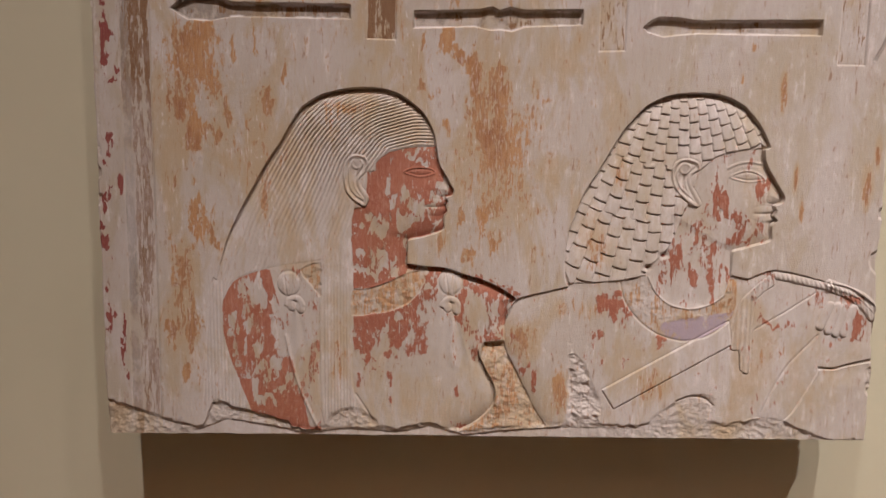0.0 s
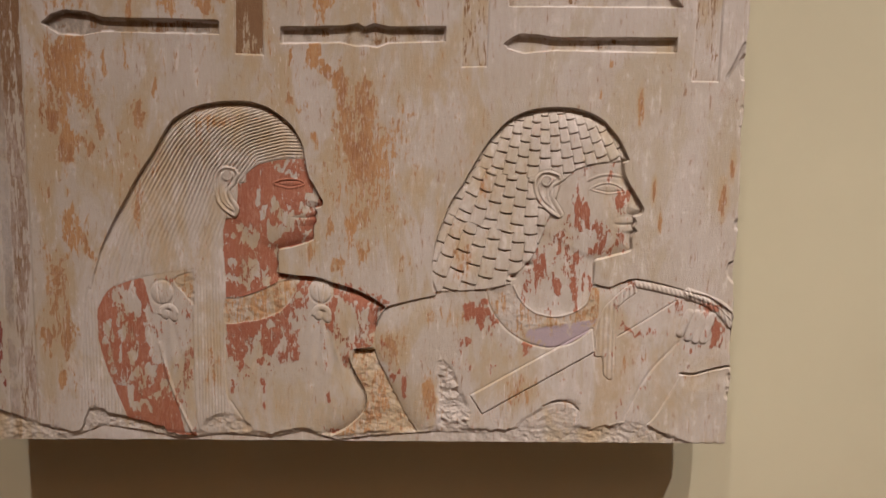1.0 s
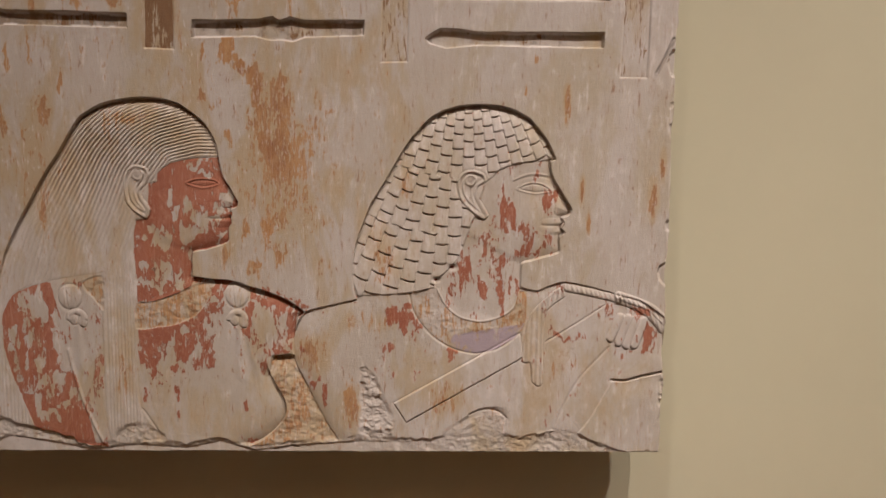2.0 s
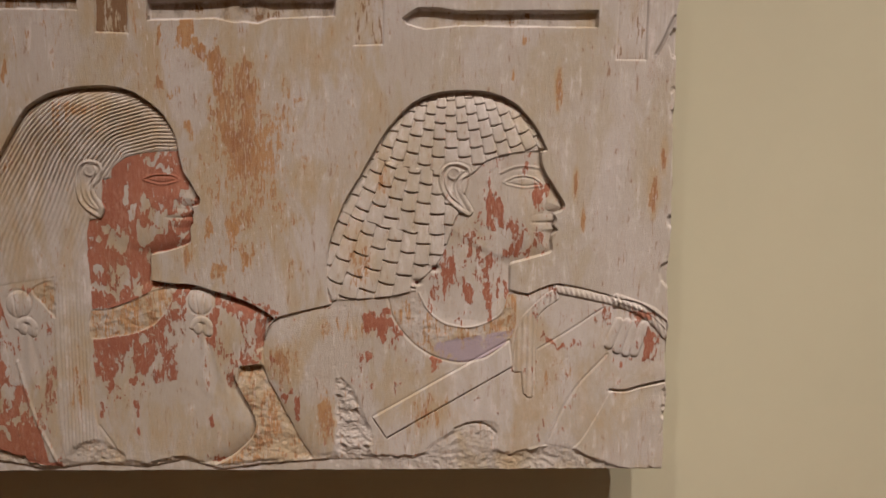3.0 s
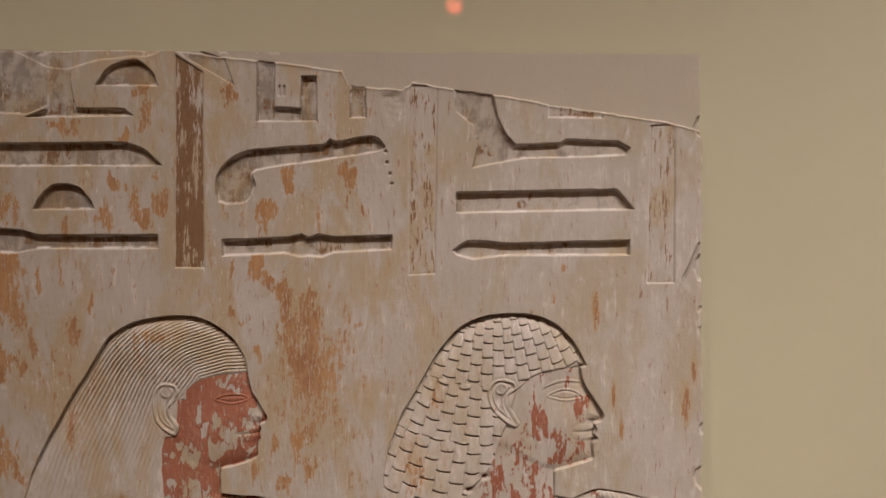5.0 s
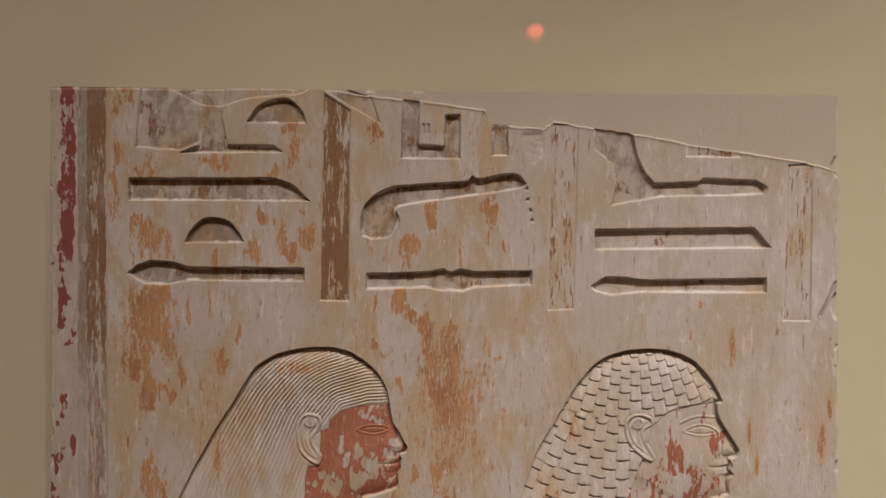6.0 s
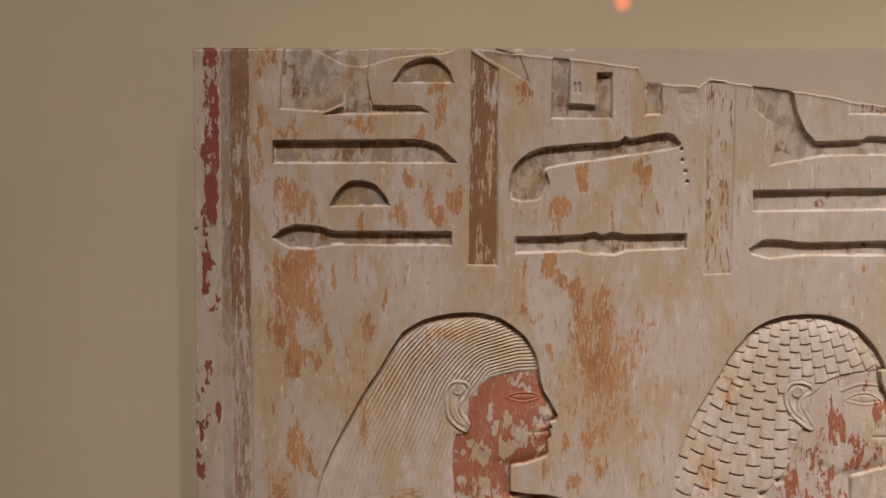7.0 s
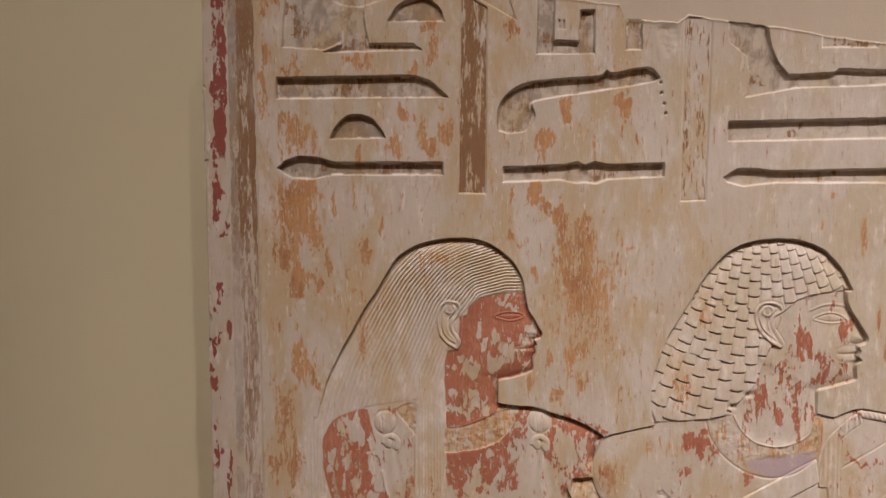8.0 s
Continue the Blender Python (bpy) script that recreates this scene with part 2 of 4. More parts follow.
SHOUL_B = [(730, 191), (748, 187), (762, 193), (779, 197), (808, 192), (841, 183), (863, 178), (881, 167), (893, 158)]
RIGHT_B = [(893, 140), (893, 120), (891, 93), (869, 88), (852, 83), (837, 84), (818, 49), (798, 22), (768, 26), (733, 16), (708, 8), (639, 2), (566, 1), (542, 3)]
ARM_B = [(542, 3), (531, 7), (516, 27), (502, 53), (489, 79), (478, 101), (474, 123), (479, 145), (489, 161), (517, 169), (546, 176)]
BROW_B = [(765, 334), (758, 333), (735, 331), (718, 328), (703, 322), (695, 314), (689, 309)]
WIGIN_B = [(678, 271), (673, 265), (667, 245), (660, 227), (653, 216), (642, 205), (633, 199), (633, 187)]
WIGLOW_B = [(632, 190), (606, 184), (570, 181), (547, 180), (542, 193)]
EAR_B = [(656, 302), (658, 313), (665, 320), (675, 321), (686, 317), (688, 309), (680, 303), (679, 294), (686, 281), (691, 272), (687, 267), (678, 271), (665, 282), (659, 291)]
EYE_B = [(722, 301), (731, 306), (741, 308), (752, 306), (762, 299), (752, 297), (742, 296), (731, 298)]
LID_B = [(719, 311), (730, 316), (742, 318), (760, 316)]
MOUTH_B = [(750, 261), (764, 260), (776, 261)]
SASH_B = [(588, 57), (729, 138), (733, 111), (602, 35)]
COLOUT_B = [(604, 183), (610, 161), (626, 139), (648, 123), (677, 115), (705, 121), (729, 138), (736, 155), (737, 187)]
COLIN_B = [(636, 188), (644, 172), (659, 158), (682, 152), (703, 156), (721, 167), (727, 187)]
STRAP_B = [(756, 177), (773, 191), (780, 182), (760, 166), (755, 137), (756, 81), (745, 82), (742, 105), (733, 106), (735, 137), (742, 162)]
CORD_B = [(779, 192), (809, 186), (840, 179)]
CORD_B2 = [(841, 178), (863, 170), (882, 156), (892, 144)]
CORD_B3 = [(840, 183), (863, 175), (879, 168), (895, 153)]
LINE_B = [(759, 129), (790, 148), (826, 172)]
FOREARM_B = [(772, 30), (784, 60), (801, 90), (831, 123)]
G_LEGPIT = [(122, 705), (185, 705), (188, 623), (163, 613), (115, 617), (117, 644)]
G_LEG = [(186, 705), (216, 705), (210, 651), (216, 619), (267, 618), (277, 611), (163, 610), (184, 618)]
G_LOAFT = [(238, 644), (250, 661), (268, 669), (285, 669), (299, 656), (303, 643)]
G_BAR0 = [(107, 582), (267, 582), (288, 575), (307, 557), (107, 558)]
G_LOAF = [(169, 511), (175, 523), (187, 535), (201, 538), (218, 534), (230, 520), (234, 511)]
G_BAR1 = [(106, 477), (117, 486), (134, 491), (155, 489), (173, 483), (301, 482), (301, 468), (172, 469), (148, 464), (124, 466)]
RULE1 = [(323, 676), (352, 657), (350, 446), (319, 447)]
G_U = [(411, 690), (430, 690), (428, 619), (456, 618), (458, 652), (474, 652), (474, 604), (409, 604)]
G_SMALL = [(510, 660), (527, 660), (527, 607), (509, 607)]
G_ARM = [(364, 525), (366, 546), (378, 562), (400, 572), (443, 576), (480, 578), (488, 584), (496, 581), (533, 587), (547, 576), (536, 570), (474, 561), (407, 551), (406, 534), (397, 518), (378, 515), (366, 518)]
G_BAR2 = [(370, 476), (440, 478), (456, 481), (463, 477), (474, 481), (490, 478), (553, 479), (553, 464), (490, 461), (477, 456), (465, 458), (453, 457), (437, 461), (370, 459)]
RULE2 = [(574, 642), (605, 641), (600, 437), (572, 436)]
HOLES = [(548, 570), (549, 558), (552, 546), (554, 535)]
G_LEG2 = [(622, 652), (662, 646), (668, 618), (670, 606), (679, 588), (689, 576), (739, 578), (744, 582), (803, 579), (815, 572), (812, 565), (774, 563), (698, 562), (642, 552), (648, 575), (643, 598), (624, 614)]
G_NOTCH = [(725, 630), (786, 625), (785, 605), (725, 606)]
G_MID = [(624, 525), (800, 527), (819, 505), (624, 503)]
G_BAR3 = [(620, 462), (635, 472), (655, 472), (677, 469), (814, 471), (814, 455), (677, 456), (642, 452), (624, 457)]
RULE3 = [(838, 596), (865, 598), (863, 424), (833, 424)]
LOTUS = [(231, 177), (237, 155), (413, 180), (413, 155)]

NU, NV = 1110, 880
LEFT, RIGHT, HIGH_L, HIGH_R = 20.0, 894.0, 684.0, 674.0
su, sv = np.meshgrid(np.linspace(0, 1, NU, dtype=np.float32), np.linspace(0, 1, NV, dtype=np.float32))
rng = np.random.default_rng(5)


def value_noise(u, v, cell_u, cell_v, seed, octaves=4, gain=0.55):
    """Smooth noise from -1 to 1, its largest cells cell_u by cell_v."""
    r = np.random.default_rng(seed)
    total, amp, norm = np.zeros_like(u), 1.0, 0.0
    for o in range(octaves):
        lat = r.uniform(-1, 1, (257, 257)).astype(np.float32)
        c, s = math.cos(0.5 + 0.9 * o), math.sin(0.5 + 0.9 * o)
        a, b = c * u / cell_u - s * v / cell_v + 50, s * u / cell_u + c * v / cell_v + 50
        i, j = np.floor(a).astype(int), np.floor(b).astype(int)
        fa, fb = a - i, b - j
        fa, fb = fa * fa * (3 - 2 * fa), fb * fb * (3 - 2 * fb)
        i, j = i % 256, j % 256
        top = lat[j, i] * (1 - fa) + lat[j, i + 1] * fa
        low = lat[j + 1, i] * (1 - fa) + lat[j + 1, i + 1] * fa
        total += amp * (top * (1 - fb) + low * fb)
        norm += amp
        amp, cell_u, cell_v = amp * gain, cell_u / 2.03, cell_v / 2.03
    return total / norm


def step(x, lo=0.0, hi=1.0):
    x = np.clip((x - lo) / (hi - lo), 0, 1)
    return x * x * (3 - 2 * x)


def bell(x, width):
    return np.exp(-(x / width) ** 2)


# ragged rim: the sheet's edge wanders by a millimetre or two
one = np.ones_like(su)
U = LEFT + su * (RIGHT - LEFT)
V = sv * (HIGH_L + su * (HIGH_R - HIGH_L))
rim_v, rim_u = value_noise(one * 3, V, 9, 26, 11), value_noise(U, one * 7, 30, 9, 12)
U = U + 2.6 * rim_v * (bell(su * 874, 6) - 1.3 * bell((1 - su) * 874, 6))
V = V + 1.0 * rim_u * bell((1 - sv) * 680, 6) + 1.2 * np.minimum(rim_u, 0.2) * bell(sv * 680, 5) * step(620 - U, 0, 60)
U, V = U.astype(np.float32), V.astype(np.float32)


def flow(points, closed=False, cuts=5):
    """A smooth curve through the points."""
    p = np.array(points, float)
    if closed:
        p = np.vstack([p[-1], p, p[0], p[1]])
    else:
        p = np.vstack([2 * p[0] - p[1], p, 2 * p[-1] - p[-2]])
    out = []
    for a, b, c, d in zip(p, p[1:], p[2:], p[3:]):
        for t in np.linspace(0, 1, cuts, endpoint=False):
            out.append(b + 0.4 * t * (c - a) + t * t * (0.8 * a - 2.2 * b + 1.8 * c - 0.4 * d) + t ** 3 * (-0.4 * a + 1.2 * b - 1.2 * c + 0.4 * d))
    if not closed:
        out.append(p[-2])
    return np.array(out)


def window(p, pad):
    lo, hi = p.min(0) - pad, p.max(0) + pad
    i0, i1 = np.clip(((np.array([lo[0], hi[0]]) - LEFT) / (RIGHT - LEFT) * NU).astype(int) + (-4, 5), 0, NU)
    j0, j1 = np.clip((np.array([lo[1], hi[1]]) / HIGH_R * NV).astype(int) + (-16, 17), 0, NV)
    return slice(j0, j1), slice(i0, i1)


def away(points, pad=14.0):
    """Distance to an open curve; pad where it is farther."""
    p = np.array(points, np.float32)
    out = np.full(U.shape, 99.0, np.float32)
    w = window(p, pad)
    x, y, best = U[w], V[w], np.full(U[w].shape, 1e6, np.float32)
    for (ax, ay), (bx, by) in zip(p, p[1:]):
        dx, dy = bx - ax, by - ay
        k = np.clip(((x - ax) * dx + (y - ay) * dy) / (dx * dx + dy * dy + 1e-9), 0, 1)
        best = np.minimum(best, (x - ax - k * dx) ** 2 + (y - ay - k * dy) ** 2)
    out[w] = np.sqrt(best)
    return out


def within(points, pad=6.0):
    """Distance to a closed outline, positive inside."""
    p = np.array(points, np.float32)
    w = window(p, pad)
    x, y, odd = U[w], V[w], np.zeros(U[w].shape, bool)
    for (ax, ay), (bx, by) in zip(p, np.roll(p, -1, 0)):
        if ay != by:
            odd ^= ((ay > y) != (by > y)) & (x < (bx - ax) * (y - ay) / (by - ay) + ax)
    out = np.full(U.shape, -99.0, np.float32)
    d = away(np.vstack([p, p[:1]]), pad)[w]
    out[w] = np.where(odd, d, -d)
    return out


H = 0.35 * value_noise(U, V, 90, 120, 1) + 0.24 * value_noise(U, V, 14, 26, 2, 5, 0.6)
ROUGH = value_noise(U, V, 16, 12, 3, 5, 0.62)
CRUMB = value_noise(U, V, 5, 4, 4, 3)
BLUR = value_noise(U, V, 22, 60, 16)
LABEL = np.zeros(U.shape, np.int32)
MASK = {k: np.zeros(U.shape, np.float32) for k in ("red", "ochre", "brown", "maroon", "purple", "grey", "white", "fill")}
KINDS = {0: ("carved_panel", "flat ground of pale limestone with worn ochre runs")}


def lay(key, m, value):
    MASK[key] = MASK[key] * (1 - m) + value * m


def kind(name, where, label="", low=0.0):
    k = len(KINDS)
    KINDS[k] = (name, label)
    LABEL[where > low] = k
    return k


def blot(key, spots):
    """Worn paint gathers in runs: middle, half width, half height, amount."""
    for u, v, a, b, amount in spots:
        q = ((U - u) / a) ** 2 + ((V - v) / b) ** 2
        MASK[key] = np.maximum(MASK[key], (amount + 0.13 + 0.2 * BLUR) * np.exp(-0.6 * q).astype(np.float32))


RAG = value_noise(U, V, 9, 20, 71, 5, 0.75)
WARP_U, WARP_V = 11 * value_noise(U, V, 10, 30, 72, 4, 0.7), 22 * value_noise(U, V, 8, 24, 73, 4, 0.7)


def patch(key, spots, amount):
    """Patches with torn rims: middle, half width, half height."""
    for u, v, a, b in spots:
        w = window(np.array([[u - a, v - b], [u + a, v + b]]), 16)
        pull = min(1.0, (a + b) / 22)
        q = np.hypot((U[w] + pull * WARP_U[w] - u) / a, (V[w] + pull * WARP_V[w] - v) / b) + 1.2 * RAG[w]
        k = step(1.35 - q, 0, 0.75)
        MASK[key][w] = MASK[key][w] * (1 - k) + amount * k


# border bands down the left edge
band = step(U, 49.5, 51) * (1 - step(U, 81, 83))
H -= 1.3 * band
H -= 0.7 * bell(U - 82.5, 1.2)
lay("brown", band, 0.27 + 0.22 * step(U, 58, 62) + 0.10 * step(V, 380, 420) + 0.14 * value_noise(U, V, 9, 90, 21))
lay("white", band, 0.38 + 0.14 * (1 - step(V, 340, 420)) + 0.12 * BLUR)
lay("grey", band, 0.5 - 0.4 * step(U, 58, 64))
EDGE = U + 6.0 * value_noise(U, V, 10, 14, 22)
red_band = step(EDGE, 29, 31) * (1 - step(EDGE, 47, 49))
lay("maroon", red_band, 0.24 + 0.34 * step(V, 455, 500) + 0.10 * value_noise(U, V, 7, 22, 61))
patch("maroon", [(36, 440, 6, 21), (33, 418, 4, 4), (45, 410, 4, 4), (43, 400, 6, 3), (33, 340, 5, 5), (34, 326, 6, 9), (28, 309, 3, 5), (45, 287, 3, 11), (28, 274, 5, 12), (28, 256, 3, 8), (26, 240, 5, 5), (26, 222, 4, 9), (33, 207, 2, 4), (26, 168, 4, 7), (29, 140, 3, 20), (44, 121, 3, 14), (42, 85, 3, 21), (43, 64, 3, 6)], 0.66)
kind("border_band", (red_band > 0.5) * 1.0, "dark red painted border stripe, badly flaked")
kind("border_band", (band > 0.5) * 1.0, "brown and grey worn border stripe")

# worn ochre runs over the ground
MASK["ochre"] += (0.36 - 0.09 * step(U, 520, 640) + 0.13 * value_noise(U, V, 40, 110, 17)) * (1 - band) * step(U, 52, 84)
blot("ochre", [(462, 320, 58, 135, 0.43), (140, 430, 55, 60, 0.41), (110, 180, 26, 110, 0.38)])
patch("ochre", [(433, 422, 14, 11), (433, 393, 7, 23), (442, 365, 5, 22), (447, 341, 13, 11), (462, 387, 10, 12), (406, 441, 7, 14), (419, 430, 8, 6), (465, 360, 4, 18), (466, 412, 5, 8), (381, 392, 9, 7), (128, 420, 20, 25), (132, 450, 14, 12), (118, 377, 14, 25), (129, 344, 10, 16), (154, 344, 12, 9), (153, 396, 8, 18), (167, 369, 4, 12), (172, 432, 2, 11)], 0.66)
patch("ochre", [(407, 350, 4, 8), (457, 263, 13, 13), (462, 228, 8, 14), (432, 212, 8, 8), (403, 226, 5, 7), (423, 250, 5, 10), (131, 244, 13, 24), (148, 244, 3, 27), (120, 128, 9, 19), (100, 122, 6, 17), (113, 79, 4, 12), (209, 378, 9, 15), (197, 451, 2, 17), (228, 409, 3, 12), (186, 354, 3, 12), (125, 288, 3, 7), (107, 291, 2, 7)], 0.62)
patch("ochre", [(490, 360, 14, 10), (504, 259, 11, 10), (509, 213, 6, 13), (476, 276, 13, 7), (179, 323, 5, 24), (451, 294, 25, 9)], 0.50)
patch("ochre", [(124, 594, 12, 9), (109, 681, 9, 9), (93, 656, 5, 15), (95, 607, 4, 14), (93, 576, 3, 31), (127, 517, 17, 22), (208, 600, 14, 11), (289, 637, 7, 15), (288, 606, 5, 14), (267, 591, 10, 5), (257, 538, 6, 14), (301, 520, 7, 21), (276, 514, 6, 15), (288, 501, 9, 8), (245, 508, 6, 13), (201, 495, 4, 9), (381, 634, 10, 7)], 0.64)
patch("ochre", [(418, 504, 10, 12), (440, 541, 9, 11), (507, 544, 8, 12), (504, 513, 3, 14), (523, 507, 3, 7), (406, 452, 6, 9), (381, 442, 2, 10), (136, 452, 7, 10)], 0.68)
MASK["ochre"] -= 0.10 * step(U, 560, 640) * step(V, 150, 200)
blot("ochre", [(795, 300, 3, 16, 0.62), (803, 262, 3, 14, 0.62), (776, 395, 4, 24, 0.6), (741, 442, 4, 9, 0.55), (876, 288, 6, 30, 0.56), (730, 410, 3, 12, 0.5), (820, 180, 3, 14, 0.5), (884, 330, 4, 20, 0.5)])
MASK["white"] += 0.43 * step(U, 540, 680) * (1 - band)
graze = away([(874, 430), (882, 446), (891, 466)])
H -= 1.6 * bell(graze, 1.6)
lay("grey", bell(graze, 2.4), 0.8)

# column lines
for pts, deep, amount, name in ((RULE1, 1.7, 0.57, "brown painted column line"), (RULE2, 1.1, 0.415, "worn tan column line"), (RULE3, 1.3, 0.42, "pale column line with brown remains")):
    d = within(pts)
    m = step(d, -0.5, 0.6)
    H -= deep * m + 0.5 * bell(d, 1.0)
    lay("brown", m, amount)
    lay("ochre", m, 0.38)
    kind("column_line", d, name)

# sunk signs
SIGNS = [(G_LEGPIT, 2.6, False, 0.5), (G_LEG, 3.6, False, 0.45), (G_LOAFT, 4.0, True, 0.6), (G_BAR0, 5.2, False, 0.5), (G_LOAF, 4.6, True, 0.7), (G_BAR1, 5.0, False, 0.6),
         (G_U, 4.2, False, 0.5), (G_SMALL, 3.6, False, 0.5), (G_ARM, 5.0, True, 0.5), (G_BAR2, 5.0, False, 0.45), (G_LEG2, 4.2, False, 0.4),
         (G_NOTCH, 2.0, False, 0.3), (G_MID, 5.0, False, 0.3), (G_BAR3, 5.0, False, 0.3)]
for pts, deep, soft, stain in SIGNS:
    d = within(flow(pts) if soft else pts)
    m = step(d + 0.6 * CRUMB + 0.5 * ROUGH, -0.7, 0.5)
    floor_h = -1.1 * deep + 0.5 * ROUGH + 1.1 * step(1.6 - d, 0, 1.6)
    H = H * (1 - m) + floor_h * m
    lay("grey", m, stain - 0.06)
    lay("ochre", m, 0.28)
    lay("brown", m, 0.30 + 0.22 * step(value_noise(U, V, 26, 14, 77), 0.0, 0.5))
    lay("white", m, 0.0)
    lay("white", m * step(4.5 - d, 0, 3) * step(ROUGH, -0.2, 0.3), 0.8)
    kind("hieroglyph", d, "sunk carved sign with a worn grey floor")
for u in (434, 439):
    H -= 2.6 * bell(away([(u, 632), (u, 641)]), 1.1)
for u, v in HOLES:
    H -= 4.0 * bell(np.hypot(U - u, V - v), 1.5)

# ---- first figure ----
NOISE = 0.25 * value_noise(U, V, 60, 80, 6) + 0.22 * value_noise(U, V, 11, 15, 7, 5, 0.6)
WIG_LINE_A = flow(FIG_A)
PROFILE_A = flow(FACE_A, cuts=3)
outline = np.vstack([WIG_LINE_A, PROFILE_A, flow(CHEST_A), LOW_A, flow(BACK_A)])
d = within(outline, 30) + 0.4 * ROUGH + 0.25 * CRUMB
m = step(d, -0.6, 0.5)
edge = away(np.vstack([flow(BACK_A), WIG_LINE_A, PROFILE_A, flow(CHEST_A)]), 40)
deep = 0.9 + 5.4 * step(V - 0.25 * U, 125, 235) + 1.6 * step(V, 340, 385)
deep = np.where(U > 300, 6.0 + 1.8 * step(V, 340, 385), deep)
deep = deep * step(away([(445, 108), (471, 116)], 40), 3, 24)
body = -deep * np.exp(-edge / 9.0) - 0.25 + NOISE
H = H * (1 - m) + body * m
FIRST = m.copy()
lay("ochre", m, 0.34)
lay("red", m, 0.22)
# red traces along the outline, strengthened to put red-brown shade into the colour
lay("red", step(8 - d, 0, 3) * m, 0.62)
fig_a = kind("figure_relief", d, "carved figure in sunk relief with flaked red paint")

# its skin paint
face = step(within(np.vstack([PROFILE_A, [(364, 170), (301, 170), (301, 262), (317, 264), (319, 303)], BROW_A[::-1]])), -0.4, 0.6)
lay("red", face, 0.63)
patch("red", [(343, 288, 4, 12), (349, 273, 3, 10), (322, 254, 4, 5), (333, 238, 8, 9), (340, 245, 6, 7), (361, 251, 7, 9), (358, 242, 7, 4), (364, 279, 4, 6), (379, 261, 11, 9), (396, 264, 10, 4), (374, 250, 5, 3), (407, 288, 6, 8), (396, 274, 8, 3), (372, 323, 9, 4), (381, 314, 7, 2), (314, 277, 3, 12), (395, 247, 9, 3), (313, 244, 4, 3)], 0.24)
patch("red", [(322, 192, 23, 6), (312, 213, 5, 4), (334, 210, 7, 3), (348, 204, 6, 3), (351, 188, 11, 5)], 0.3)
chest = m * step(U, 302, 304) * (1 - step(V, 170, 176))
lay("red", chest, 0.50 - 0.27 * step(110 - V - 0.12 * (U - 310), 0, 16))
patch("red", [(342, 121, 9, 8), (313, 138, 9, 3), (333, 85, 16, 18), (351, 143, 5, 3), (364, 111, 8, 7), (402, 131, 17, 26), (408, 180, 11, 9), (447, 141, 13, 22), (437, 167, 7, 8), (466, 155, 4, 9), (467, 122, 9, 9), (380, 192, 12, 4)], 0.3)
patch("red", [(319, 114, 16, 26), (326, 140, 25, 8), (354, 118, 9, 9), (351, 88, 9, 8), (374, 150, 6, 23), (389, 180, 13, 5), (447, 183, 19, 6), (475, 168, 13, 9), (482, 145, 9, 13), (425, 141, 3, 29), (445, 96, 9, 6), (345, 70, 3, 7), (309, 65, 3, 9), (421, 56, 2, 10), (345, 45, 2, 5), (430, 9, 10, 7)], 0.62)
lay("red", m * step(14 - d + 9 * RAG, 0, 3) * step(U, 376, 392) * step(V, 128, 140) * step(205 - V, 0, 4), 0.60)
neck = within([(301, 262), (316, 262), (332, 240), (365, 228), (364, 205), (340, 178), (301, 170)])
H -= 0.8 * step(neck, -6, 4)
arm = within(flow(ARM_A, True))
am = step(arm, -0.5, 0.6)
H = H + am * (1.3 - 0.9 * np.exp(-np.maximum(arm, 0) / 9))
lay("red", am * (1 - step(U + 0.24 * V, 255, 258)), 0.63)
patch("red", [(190, 168, 11, 18), (167, 129, 5, 14), (185, 119, 3, 17), (194, 101, 4, 7), (200, 79, 14, 6), (212, 87, 6, 5), (222, 54, 9, 4), (191, 53, 4, 10), (202, 42, 9, 5), (215, 139, 8, 30), (238, 54, 5, 16)], 0.27)
lay("red", am * step(U + 0.24 * V, 255, 258), 0.36)
H += 1.3 * bell(away(flow(FOLD_A)), 1.7)
H -= 0.9 * bell(away(flow(CUT_A)), 1.2)

# its long wig in fine strands that run from the brow round the head and down
hair = np.vstack([WIG_LINE_A, BROW_A, [(319, 290)], WIGIN_A, [(301, 200), (268, 205)], flow([(268, 205), (221, 197), (188, 188), (168, 178), (156, 156)]),
                  flow([(154, 129), (159, 106), (166, 82), (176, 55), (187, 27)]), [(152, 34), (129, 10)], flow(BACK_A)])
hd = np.maximum(within(hair), within(flow(TRESS_A, True, 3)))
hm = step(hd, -0.4, 0.7)
outer = away(flow([(128, -10), (133, 60), (140, 150), (154, 198), (176, 255), (207, 310), (238, 359), (273, 392), (306, 408), (347, 422), (394, 432)]), 400)
inner = away([(420, 331), (374, 332), (346, 325), (330, 300), (318, 262), (305, 225), (301, 180), (301, -10)], 400)
phase = 27 * outer / (outer + inner + 0.01) + 0.25 * value_noise(U, V, 40, 60, 8)
phase = np.where((U > 266) & (V < 200) & (hd > 0), U / 3.6, phase)
phase = np.where((U < 190) & (V < 180), U / 3.9, phase)
strand = np.abs(np.sin(np.pi * phase)) ** 0.6
H = H + hm * (0.7 + (0.9 + 2.1 * step(V, 270, 330)) * step(hd, 0.6, 3.5) * (strand - 0.6) * (0.75 + 0.5 * value_noise(U, V, 30, 30, 9)))
lay("red", hm, 0.10)
lay("ochre", hm, 0.33 + 0.14 * BLUR)
blot("ochre", [(205, 270, 14, 50, 0.40), (230, 330, 16, 30, 0.42), (285, 90, 18, 60, 0.40), (310, 372, 62, 14, 0.36)])
lay("white", hm, 0.50)
kind("wig", hd, "long straight pale wig carved in fine strands")

